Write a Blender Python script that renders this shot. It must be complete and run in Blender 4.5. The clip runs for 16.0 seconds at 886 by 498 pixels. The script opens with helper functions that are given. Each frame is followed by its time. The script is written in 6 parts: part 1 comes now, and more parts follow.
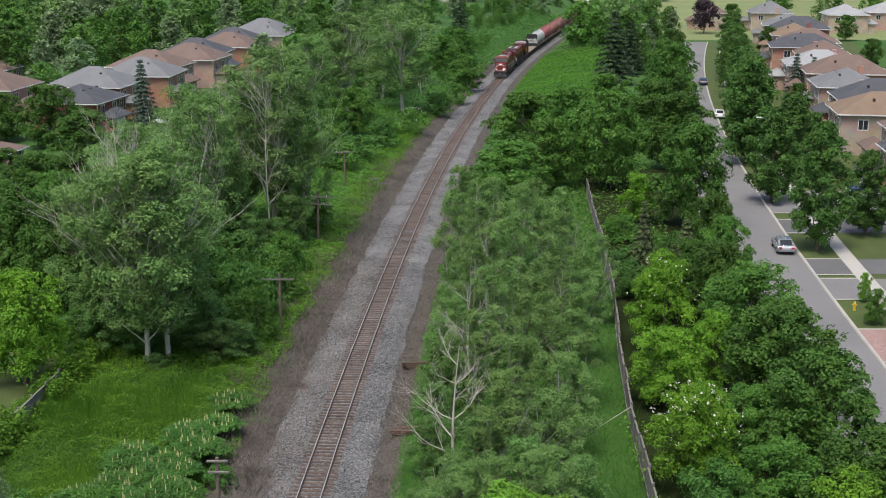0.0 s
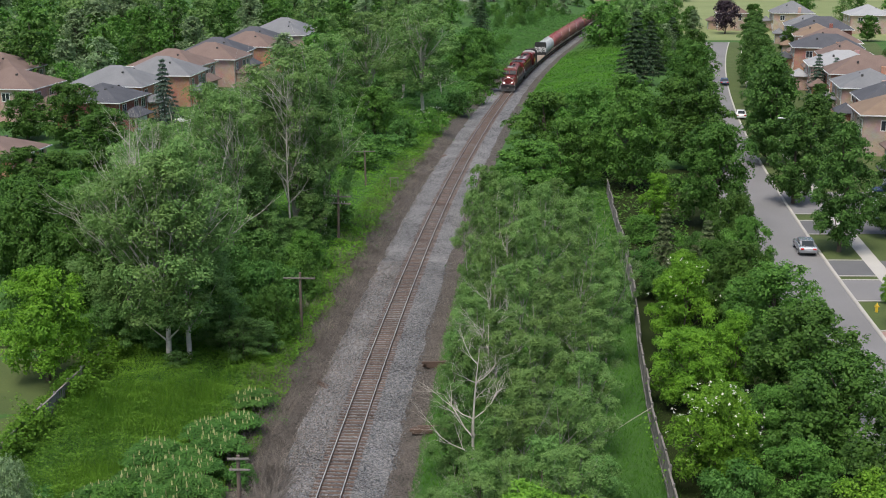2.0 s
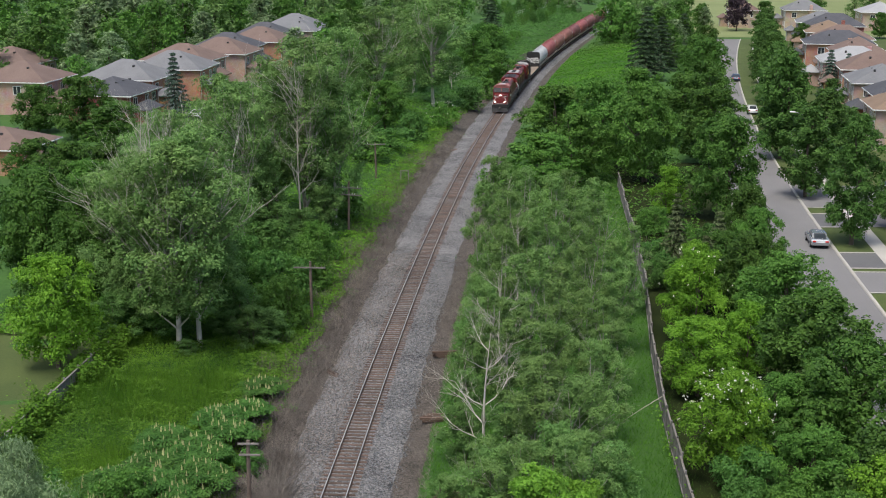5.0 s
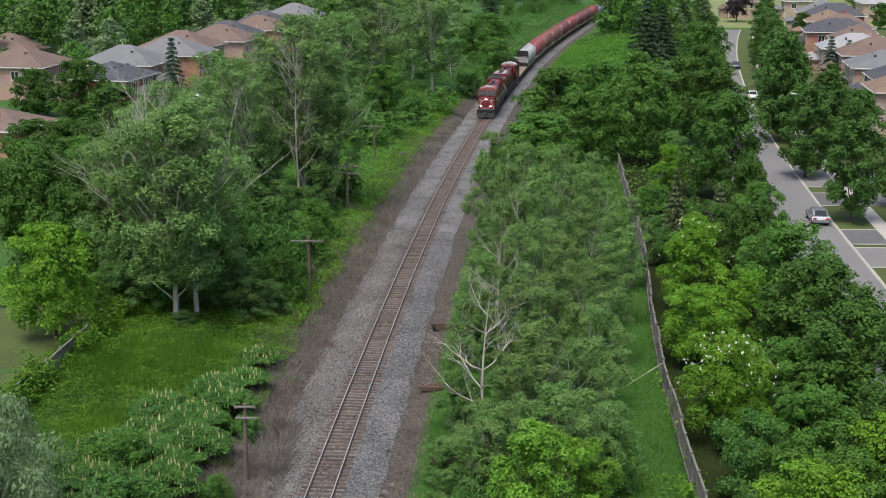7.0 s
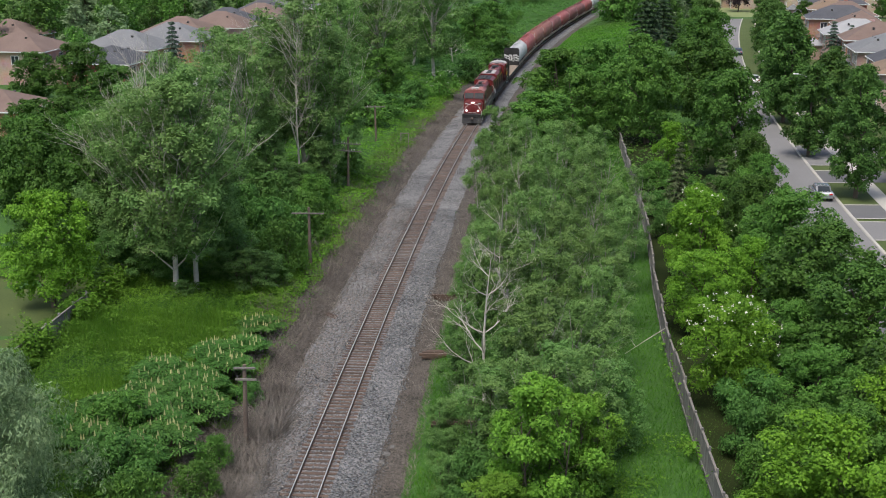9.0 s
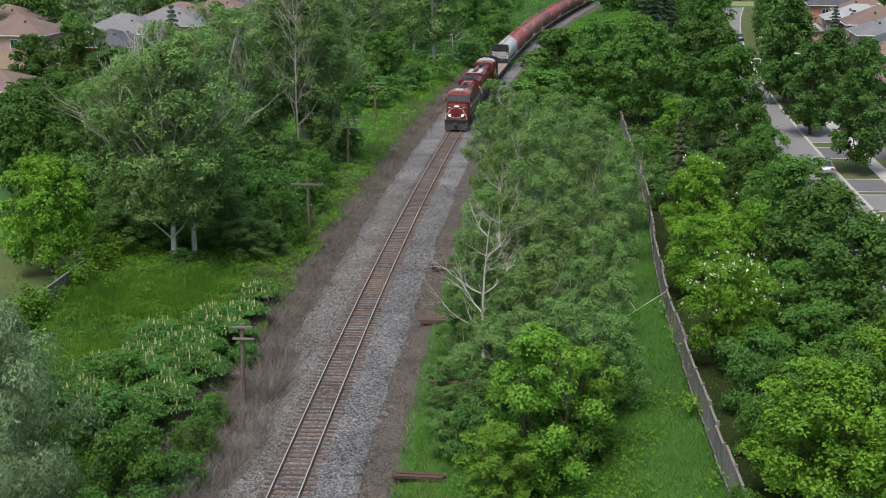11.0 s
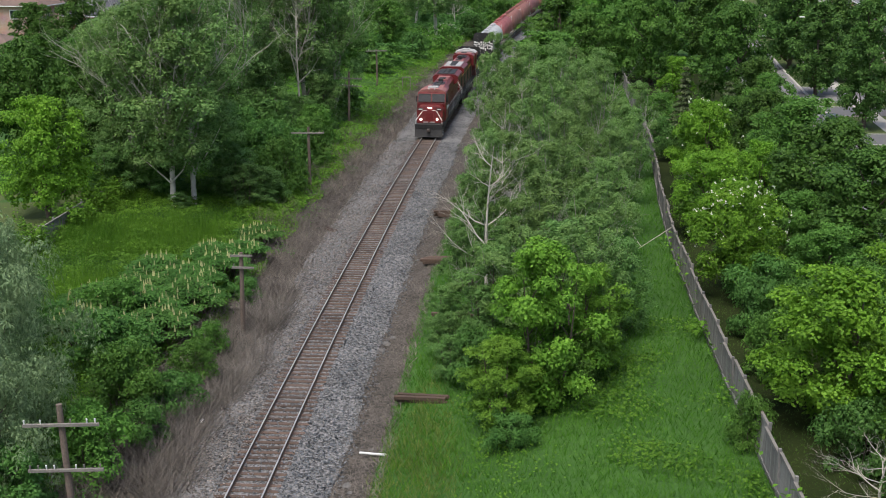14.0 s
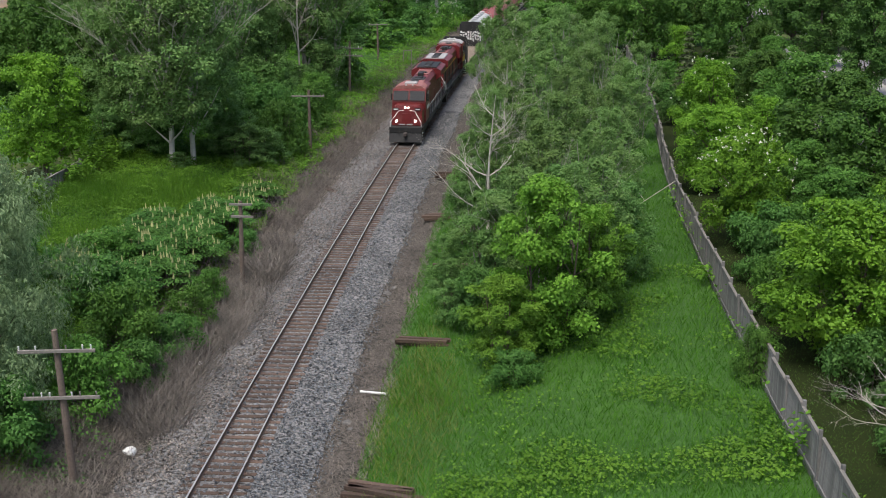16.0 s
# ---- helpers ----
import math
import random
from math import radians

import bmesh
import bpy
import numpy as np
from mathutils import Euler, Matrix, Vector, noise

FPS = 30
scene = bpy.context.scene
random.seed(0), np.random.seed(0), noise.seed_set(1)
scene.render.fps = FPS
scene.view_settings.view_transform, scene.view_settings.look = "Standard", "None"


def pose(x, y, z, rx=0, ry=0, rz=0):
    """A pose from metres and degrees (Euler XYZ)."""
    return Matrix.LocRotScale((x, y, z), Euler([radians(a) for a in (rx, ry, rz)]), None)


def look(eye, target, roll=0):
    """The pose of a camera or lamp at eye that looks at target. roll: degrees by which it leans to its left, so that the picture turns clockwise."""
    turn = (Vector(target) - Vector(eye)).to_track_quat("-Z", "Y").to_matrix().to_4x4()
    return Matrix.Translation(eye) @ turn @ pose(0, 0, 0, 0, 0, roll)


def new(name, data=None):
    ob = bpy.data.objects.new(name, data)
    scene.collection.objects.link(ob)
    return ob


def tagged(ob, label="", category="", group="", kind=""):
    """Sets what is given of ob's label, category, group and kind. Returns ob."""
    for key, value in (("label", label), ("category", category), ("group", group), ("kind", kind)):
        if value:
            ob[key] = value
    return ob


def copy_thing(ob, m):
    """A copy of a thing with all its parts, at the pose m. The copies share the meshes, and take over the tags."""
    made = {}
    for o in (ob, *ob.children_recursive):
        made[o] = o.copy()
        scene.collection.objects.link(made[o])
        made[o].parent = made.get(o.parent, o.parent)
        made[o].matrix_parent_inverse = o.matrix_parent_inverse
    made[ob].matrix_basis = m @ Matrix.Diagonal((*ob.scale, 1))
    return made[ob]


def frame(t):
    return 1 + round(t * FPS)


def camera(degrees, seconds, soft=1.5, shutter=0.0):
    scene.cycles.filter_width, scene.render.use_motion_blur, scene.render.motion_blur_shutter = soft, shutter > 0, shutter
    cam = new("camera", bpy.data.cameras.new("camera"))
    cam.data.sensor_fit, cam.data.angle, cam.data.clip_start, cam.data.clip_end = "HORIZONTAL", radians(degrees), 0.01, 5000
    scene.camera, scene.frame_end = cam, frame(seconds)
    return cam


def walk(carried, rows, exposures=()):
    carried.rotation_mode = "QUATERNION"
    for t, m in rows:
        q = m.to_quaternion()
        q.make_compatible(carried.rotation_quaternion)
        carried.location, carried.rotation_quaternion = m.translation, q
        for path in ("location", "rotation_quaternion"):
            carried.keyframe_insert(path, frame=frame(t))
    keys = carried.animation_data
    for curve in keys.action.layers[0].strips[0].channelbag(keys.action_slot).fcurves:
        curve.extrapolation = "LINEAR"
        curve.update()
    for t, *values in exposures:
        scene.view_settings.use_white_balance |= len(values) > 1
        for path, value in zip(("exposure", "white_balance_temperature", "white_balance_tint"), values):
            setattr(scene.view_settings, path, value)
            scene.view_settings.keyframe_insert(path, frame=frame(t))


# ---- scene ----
cam = camera(40.2, 16.0, soft=1.0)
METRES, EYE, TILT, LEAN, TURN = 14.4, 34.7, -15.0, 0.0, 0.0
ROWS = [
    (0.0, 0.0, 0.0, 0.0, 0.0, 0.0, -0.0),
    (0.5, -0.0017, -0.0003, -0.0011, 0.05, -0.01, -0.02),
    (1.0, -0.0044, 0.001, -0.0004, 0.46, -0.02, -0.13),
    (1.5, -0.0052, -0.0026, -0.0001, 0.71, -0.01, -0.21),
    (2.0, -0.0086, -0.0031, -0.0018, 0.9, -0.01, -0.25),
    (2.5, -0.0113, -0.0025, -0.0028, 1.12, -0.02, -0.34),
    (3.0, -0.0136, -0.0013, -0.002, 1.32, -0.0, -0.41),
    (3.5, -0.0155, -0.0013, -0.0031, 1.35, 0.01, -0.43),
    (4.0, -0.016, 0.0012, -0.011, 1.35, 0.0, -0.44),
    (6.5, -0.0122, 0.0467, -0.1708, 1.34, -0.11, -0.46),
    (7.0, -0.0102, 0.0566, -0.2069, 1.33, -0.13, -0.47),
    (7.5, -0.0074, 0.0662, -0.2443, 1.35, -0.16, -0.46),
    (8.0, -0.0092, 0.0746, -0.2807, 1.37, -0.2, -0.44),
    (8.5, -0.009, 0.0859, -0.3186, 1.39, -0.23, -0.45),
    (9.0, -0.0085, 0.0957, -0.3561, 1.4, -0.26, -0.45),
    (11.5, 0.0018, 0.1406, -0.552, 1.47, -0.44, -0.45),
    (12.0, 0.0009, 0.1527, -0.5953, 1.49, -0.49, -0.45),
    (12.5, 0.0005, 0.1654, -0.6376, 1.51, -0.55, -0.45),
    (13.0, -0.0008, 0.1798, -0.681, 1.53, -0.59, -0.45),
    (13.5, -0.0015, 0.1928, -0.7247, 1.53, -0.65, -0.46),
    (14.0, -0.0022, 0.2046, -0.7694, 1.53, -0.7, -0.45),
    (14.5, -0.0007, 0.2185, -0.8169, 1.55, -0.76, -0.44),
    (15.0, -0.0028, 0.2297, -0.8587, 1.56, -0.84, -0.44),
    (15.5, -0.0007, 0.2416, -0.9026, 1.58, -0.9, -0.44),
    (16.0, -0.003, 0.2546, -0.9472, 1.59, -0.97, -0.42),
]
walk(cam, [(t, pose(0, 0, EYE, TILT, LEAN, TURN) @ pose(METRES * x, METRES * y, METRES * z, 90 + pitch, roll, yaw)) for t, x, y, z, yaw, pitch, roll in ROWS])

# ---- world, sun, exposure ----
scene.view_settings.exposure = 0.42
world = bpy.data.worlds.new("overcast_sky")
scene.world = world
world.use_nodes = True
sky = world.node_tree.nodes.new("ShaderNodeTexSky")
sky.sky_type, sky.sun_disc = "NISHITA", False
sky.sun_elevation, sky.sun_rotation = radians(66), radians(206)
sky.air_density, sky.dust_density = 1.0, 4.0
back = world.node_tree.nodes["Background"]
back.inputs["Strength"].default_value = 0.138
world.node_tree.links.new(sky.outputs[0], back.inputs["Color"])
sun = new("sun", bpy.data.lights.new("sun", "SUN"))
sun.data.energy, sun.data.angle, sun.data.color = 2.1, radians(30), (1.0, 0.97, 0.91)
sun.matrix_world = look((0, 0, 0), (0.18, 0.36, -0.91))

# ---- materials ----


def nodes_of(name):
    m = bpy.data.materials.new(name)
    m.use_nodes = True
    return m, m.node_tree.nodes, m.node_tree.links, m.node_tree.nodes["Principled BSDF"]


def ramp_of(N, stops):
    r = N.new("ShaderNodeValToRGB")
    while len(r.color_ramp.elements) < len(stops):
        r.color_ramp.elements.new(0.5)
    for e, (p, c) in zip(r.color_ramp.elements, stops):
        e.position, e.color = p, (*c, 1)
    return r


def surface(name, dark, light, grain=4.0, blotch=0.4, rough=0.8, bump=0.3, depth=0.02, metal=0.0, vary=0.0, voronoi=False, spec=0.4):
    """Two scales of colour variation and a fine relief, in metres of the object."""
    m, N, L, P = nodes_of(name)
    tc = N.new("ShaderNodeTexCoord")
    big, small = N.new("ShaderNodeTexNoise"), N.new("ShaderNodeTexVoronoi" if voronoi else "ShaderNodeTexNoise")
    big.inputs["Scale"].default_value, big.inputs["Detail"].default_value = blotch, 5
    small.inputs["Scale"].default_value = grain
    if not voronoi:
        small.inputs["Detail"].default_value = 4
    for n in (big, small):
        L.new(tc.outputs["Object"], n.inputs["Vector"])
    mid = N.new("ShaderNodeMath")
    mid.operation = "MULTIPLY_ADD"
    mid.inputs[1].default_value, mid.inputs[2].default_value = 0.55, -0.02
    L.new(big.outputs[0], mid.inputs[0])
    add = N.new("ShaderNodeMath")
    add.operation = "MULTIPLY_ADD"
    add.inputs[1].default_value = 0.5
    if voronoi:
        sep = N.new("ShaderNodeSeparateColor")
        L.new(small.outputs["Color"], sep.inputs[0])
        L.new(sep.outputs[0], add.inputs[0])
    else:
        L.new(small.outputs[0], add.inputs[0])
    L.new(mid.outputs[0], add.inputs[2])
    r = ramp_of(N, [(0.22, dark), (0.78, light)])
    L.new(add.outputs[0], r.inputs[0])
    col = r.outputs[0]
    if vary:
        info, mul = N.new("ShaderNodeObjectInfo"), N.new("ShaderNodeHueSaturation")
        rg = N.new("ShaderNodeMapRange")
        rg.inputs[3].default_value, rg.inputs[4].default_value = 1 - vary, 1 + vary
        L.new(info.outputs["Random"], rg.inputs[0])
        L.new(rg.outputs[0], mul.inputs["Value"])
        L.new(col, mul.inputs["Color"])
        col = mul.outputs[0]
    L.new(col, P.inputs["Base Color"])
    P.inputs["Roughness"].default_value, P.inputs["Metallic"].default_value = rough, metal
    P.inputs["Specular IOR Level"].default_value = spec
    if bump:
        b = N.new("ShaderNodeBump")
        b.inputs["Strength"].default_value, b.inputs["Distance"].default_value = bump, depth
        L.new(small.outputs[0], b.inputs["Height"])
        L.new(b.outputs[0], P.inputs["Normal"])
    return m


def leafage(name, dark, light, rough=0.52, through_light=0.32, patch=0.35):
    """Leaves: each one has its own shade, and boughs and trees differ."""
    m, N, L, P = nodes_of(name)
    geo, info, tc = N.new("ShaderNodeNewGeometry"), N.new("ShaderNodeObjectInfo"), N.new("ShaderNodeTexCoord")
    n = N.new("ShaderNodeTexNoise")
    n.inputs["Scale"].default_value, n.inputs["Detail"].default_value = patch, 3
    L.new(tc.outputs["Object"], n.inputs["Vector"])
    a = N.new("ShaderNodeMath")
    a.operation = "MULTIPLY_ADD"
    a.inputs[1].default_value = 0.30
    L.new(geo.outputs["Random Per Island"], a.inputs[0])
    b = N.new("ShaderNodeMath")
    b.operation = "MULTIPLY_ADD"
    b.inputs[1].default_value, b.inputs[2].default_value = 1.0, -0.145
    L.new(n.outputs[0], b.inputs[0])
    L.new(b.outputs[0], a.inputs[2])
    r = ramp_of(N, [(0.1, dark), (0.9, light)])
    L.new(a.outputs[0], r.inputs[0])
    h = N.new("ShaderNodeHueSaturation")
    for out, lo, hi in (("Hue", 0.494, 0.506), ("Value", 0.85, 1.15)):
        g = N.new("ShaderNodeMapRange")
        g.inputs[3].default_value, g.inputs[4].default_value = lo, hi
        L.new(info.outputs["Random"], g.inputs[0])
        L.new(g.outputs[0], h.inputs[out])
    L.new(r.outputs[0], h.inputs["Color"])
    L.new(h.outputs[0], P.inputs["Base Color"])
    P.inputs["Roughness"].default_value, P.inputs["Specular IOR Level"].default_value = rough, 0.16
    tr, mix = N.new("ShaderNodeBsdfTranslucent"), N.new("ShaderNodeMixShader")
    L.new(h.outputs[0], tr.inputs["Color"])
    mix.inputs[0].default_value = through_light
    L.new(P.outputs[0], mix.inputs[1])
    L.new(tr.outputs[0], mix.inputs[2])
    L.new(mix.outputs[0], N["Material Output"].inputs["Surface"])
    return m


def plain(name, c, rough=0.5, metal=0.0, glow=0.0):
    m, N, L, P = nodes_of(name)
    P.inputs["Base Color"].default_value, P.inputs["Roughness"].default_value, P.inputs["Metallic"].default_value = (*c, 1), rough, metal
    if glow:
        P.inputs["Emission Color"].default_value, P.inputs["Emission Strength"].default_value = (*c, 1), glow
    return m


def brickwork(name, c1, c2, mortar):
    m, N, L, P = nodes_of(name)
    tc, sep, comb = N.new("ShaderNodeTexCoord"), N.new("ShaderNodeSeparateXYZ"), N.new("ShaderNodeCombineXYZ")
    L.new(tc.outputs["Object"], sep.inputs[0])
    add = N.new("ShaderNodeMath")
    L.new(sep.outputs[0], add.inputs[0])
    L.new(sep.outputs[1], add.inputs[1])
    L.new(add.outputs[0], comb.inputs[0])
    L.new(sep.outputs[2], comb.inputs[1])
    b, n, mx = N.new("ShaderNodeTexBrick"), N.new("ShaderNodeTexNoise"), N.new("ShaderNodeMix")
    b.inputs["Color1"].default_value, b.inputs["Color2"].default_value, b.inputs["Mortar"].default_value = (*c1, 1), (*c2, 1), (*mortar, 1)
    b.inputs["Scale"].default_value, b.inputs["Mortar Size"].default_value = 2.2, 0.012
    L.new(comb.outputs[0], b.inputs["Vector"])
    n.inputs["Scale"].default_value = 0.6
    L.new(tc.outputs["Object"], n.inputs["Vector"])
    mx.data_type, mx.blend_type = "RGBA", "SOFT_LIGHT"
    mx.inputs[0].default_value = 0.5
    L.new(b.outputs["Color"], mx.inputs[6])
    L.new(n.outputs["Color"], mx.inputs[7])
    L.new(mx.outputs[2], P.inputs["Base Color"])
    P.inputs["Roughness"].default_value = 0.85
    return m


G = dict(
    poplar=leafage("poplar_leaves", (0.062, 0.138, 0.037), (0.24, 0.40, 0.12)),
    aspen=leafage("aspen_leaves", (0.056, 0.130, 0.031), (0.24, 0.385, 0.115), patch=0.5),
    maple=leafage("maple_leaves", (0.024, 0.07, 0.012), (0.115, 0.235, 0.042)),
    lush=leafage("ash_maple_leaves", (0.036, 0.105, 0.018), (0.15, 0.315, 0.055)),
    sapling=leafage("sapling_leaves", (0.05, 0.125, 0.034), (0.19, 0.345, 0.095), patch=0.5),
    linden=leafage("linden_leaves", (0.028, 0.075, 0.016), (0.12, 0.235, 0.05)),
    box_elder=leafage("box_elder_leaves", (0.048, 0.138, 0.015), (0.22, 0.415, 0.05), patch=0.5),
    bright=leafage("bright_leaves", (0.046, 0.135, 0.012), (0.225, 0.43, 0.04)),
    willow=leafage("willow_leaves", (0.075, 0.135, 0.055), (0.31, 0.43, 0.22)),
    sumac=leafage("sumac_leaves", (0.028, 0.090, 0.020), (0.13, 0.28, 0.06)),
    spruce=leafage("spruce_needles", (0.034, 0.070, 0.050), (0.132, 0.202, 0.147), through_light=0.1),
    juniper=leafage("juniper_needles", (0.045, 0.07, 0.03), (0.155, 0.195, 0.085), through_light=0.1),
    pine=leafage("pine_needles", (0.022, 0.053, 0.025), (0.078, 0.132, 0.062), through_light=0.1),
    purple=leafage("purple_leaves", (0.019, 0.016, 0.022), (0.062, 0.040, 0.053), through_light=0.1),
    weed=leafage("weed_leaves", (0.040, 0.13, 0.012), (0.185, 0.375, 0.04), patch=0.18),
    grass=leafage("grass_blades", (0.030, 0.112, 0.008), (0.118, 0.28, 0.021), patch=0.10),
    dryweed=leafage("dry_weed", (0.07, 0.06, 0.052), (0.3, 0.262, 0.225), through_light=0.1, patch=0.3),
    thicket=leafage("bare_thicket_twigs", (0.065, 0.058, 0.050), (0.28, 0.25, 0.22), through_light=0.05, patch=0.6),
    straw=leafage("straw_grass", (0.11, 0.165, 0.035), (0.31, 0.34, 0.10), patch=0.3),
    catkin=leafage("pale_flowers", (0.380, 0.400, 0.160), (0.620, 0.600, 0.330)),
    blossom=leafage("white_blossom", (0.700, 0.700, 0.580), (0.850, 0.840, 0.750)),
)
BARK = dict(
    pale=surface("pale_bark", (0.26, 0.24, 0.205), (0.62, 0.59, 0.53), 3.0, 0.8, 0.9, 0.5),
    grey=surface("grey_aspen_bark", (0.17, 0.165, 0.14), (0.42, 0.41, 0.36), 3.0, 0.8, 0.9, 0.5),
    brown=surface("brown_bark", (0.05, 0.04, 0.03), (0.15, 0.12, 0.095), 5.0, 0.8, 0.9, 0.6),
    dead=surface("dead_wood", (0.28, 0.255, 0.22), (0.58, 0.545, 0.485), 4.0, 0.8, 0.9, 0.4),
)
GROUND = surface("grassy_soil", (0.016, 0.055, 0.008), (0.058, 0.145, 0.020), 3.0, 0.12, 0.95, 0.8, 0.08)
LAWN = surface("mown_lawn", (0.034, 0.058, 0.013), (0.090, 0.118, 0.032), 8.0, 0.25, 0.95, 0.5, 0.03)
MEADOW = surface("hay_field", (0.120, 0.155, 0.050), (0.215, 0.245, 0.105), 1.5, 0.06, 0.95, 0.5, 0.05)
# back-garden lawn: the shade beneath the trees is put into its colour
GARDEN = surface("lawn_with_tree_shade", (0.010, 0.018, 0.005), (0.031, 0.043, 0.012), 7.0, 0.35, 0.95, 0.6, 0.03, spec=0.1)
SOIL = surface("dry_soil", (0.024, 0.021, 0.017), (0.120, 0.103, 0.088), 9.0, 0.7, 0.95, 1.0, 0.06, voronoi=True)
BALLAST = surface("ballast_stone", (0.016, 0.016, 0.017), (0.262, 0.258, 0.256), 11.0, 0.25, 0.9, 1.0, 0.06, voronoi=True)
GRAVEL = leafage("brown_grey_stone", (0.035, 0.03, 0.027), (0.46, 0.41, 0.37), 0.85, 0.0, patch=9.0)
CHIPS = leafage("blue_grey_stone", (0.024, 0.027, 0.032), (0.30, 0.32, 0.345), 0.85, 0.0, patch=9.0)
STONE = surface("loose_stone", (0.05, 0.048, 0.045), (0.22, 0.21, 0.20), 9.0, 0.3, 0.9, 0.4, 0.02)
TIE = surface("creosoted_tie", (0.045, 0.030, 0.023), (0.150, 0.100, 0.075), 14.0, 1.2, 0.85, 0.6, 0.02, vary=0.35)
RAIL = surface("rusty_rail", (0.080, 0.050, 0.038), (0.190, 0.130, 0.100), 10.0, 0.5, 0.6, 0.2, 0.005, metal=0.3)
RAILTOP = surface("worn_rail_head", (0.40, 0.39, 0.39), (0.62, 0.61, 0.60), 8.0, 0.3, 0.35, 0.0, metal=0.5)
ASPHALT = surface("old_asphalt", (0.130, 0.128, 0.128), (0.215, 0.210, 0.208), 18.0, 0.12, 0.9, 0.3, 0.01)
DRIVE = surface("dark_asphalt", (0.085, 0.085, 0.088), (0.150, 0.150, 0.152), 18.0, 0.25, 0.9, 0.3, 0.01)
CONCRETE = surface("concrete", (0.31, 0.295, 0.265), (0.48, 0.46, 0.42), 9.0, 0.35, 0.85, 0.2, 0.01)
PAVER = surface("pink_pavers", (0.23, 0.14, 0.125), (0.34, 0.23, 0.205), 6.0, 0.5, 0.85, 0.3, 0.01, voronoi=True)
FENCE = surface("weathered_fence", (0.105, 0.101, 0.098), (0.270, 0.262, 0.255), 12.0, 0.7, 0.9, 0.4, 0.01, vary=0.25)
POLE = surface("weathered_pole", (0.075, 0.055, 0.045), (0.210, 0.165, 0.135), 10.0, 0.8, 0.9, 0.5, 0.01)
GREYWOOD = surface("grey_timber", (0.11, 0.10, 0.09), (0.27, 0.25, 0.225), 10.0, 0.8, 0.9, 0.4, 0.01)

# ---- helpers for building ----
rnd = np.random.default_rng(7)


def mesh_of(name, verts, faces, material, smooth=False):
    me = bpy.data.meshes.new(name)
    me.from_pydata([tuple(v) for v in verts], [], faces)
    me.materials.append(material)
    if smooth:
        me.polygons.foreach_set("use_smooth", [True] * len(me.polygons))
    me.update()
    return me


def quads_of(name, V, material):
    """A mesh of separate quads from an array (n, 4, 3)."""
    n = len(V)
    me = bpy.data.meshes.new(name)
    me.vertices.add(4 * n)
    me.vertices.foreach_set("co", np.ascontiguousarray(V, dtype=np.float32).ravel())
    me.loops.add(4 * n)
    me.loops.foreach_set("vertex_index", np.arange(4 * n, dtype=np.int32))
    me.polygons.add(n)
    me.polygons.foreach_set("loop_start", np.arange(0, 4 * n, 4, dtype=np.int32))
    me.materials.append(material)
    me.update(calc_edges=True)
    return me


def part(name, data, material=None, parent=None, label="", at=None):
    if isinstance(data, bmesh.types.BMesh):
        me = bpy.data.meshes.new(name)
        data.to_mesh(me)
        data.free()
        me.materials.append(material)
        data = me
    ob = new(name, data)
    if parent is not None:
        ob.parent = parent
    if at is not None:
        ob.matrix_basis = at
    if label:
        ob["label"] = label
    return ob


def box(bm, x0, x1, y0, y1, z0, z1, bevel=0.0, m=None):
    r = bmesh.ops.create_cube(bm, size=1.0)
    t = Matrix.Translation(((x0 + x1) / 2, (y0 + y1) / 2, (z0 + z1) / 2)) @ Matrix.Diagonal((x1 - x0, y1 - y0, z1 - z0, 1))
    bmesh.ops.transform(bm, matrix=(m @ t) if m else t, verts=r["verts"])
    if bevel:
        es = list({e for v in r["verts"] for e in v.link_edges})
        bmesh.ops.bevel(bm, geom=es, offset=bevel, segments=2, affect="EDGES", profile=0.5)
    return bm


def rod(bm, a, b, ra, rb=None, sides=8):
    a, b = Vector(a), Vector(b)
    q = (b - a).to_track_quat("Z", "Y").to_matrix().to_4x4()
    bmesh.ops.create_cone(bm, cap_ends=True, segments=sides, radius1=ra, radius2=ra if rb is None else rb, depth=(b - a).length,
                          matrix=Matrix.Translation((a + b) / 2) @ q)
    return bm


def prism(bm, outline, x0, x1, axis=0):
    """Extrude an outline of (y, z) from x0 to x1."""
    rings = []
    for x in (x0, x1):
        rings.append([bm.verts.new((x, y, z) if axis == 0 else (y, x, z)) for y, z in outline])
    n = len(outline)
    for i in range(n):
        bm.faces.new((rings[0][i], rings[0][(i + 1) % n], rings[1][(i + 1) % n], rings[1][i]))
    bm.faces.new(rings[0][::-1])
    bm.faces.new(rings[1])
    bmesh.ops.recalc_face_normals(bm, faces=bm.faces[:])
    return bm


def fresh():
    return bmesh.new()


def unit(v):
    return v / np.maximum(np.linalg.norm(v, axis=-1, keepdims=True), 1e-6)


def leaves(points, normals, size, wide=0.55, droop=0.0):
    """Pointed, slightly folded leaves (n, 4, 3) at points, facing along normals."""
    n = len(points)
    t = unit(np.cross(normals, rnd.normal(size=(n, 3))))
    t[:, 2] -= droop
    t = unit(t)
    s = unit(np.cross(normals, t))
    L, W = size[:, None], size[:, None] * wide
    fold = unit(normals) * L * 0.12
    V = np.empty((n, 4, 3))
    V[:, 0], V[:, 2] = points - t * L * 0.5, points + t * L * 0.5
    V[:, 1], V[:, 3] = points + s * W * 0.5 + fold, points - s * W * 0.5 + fold
    return V


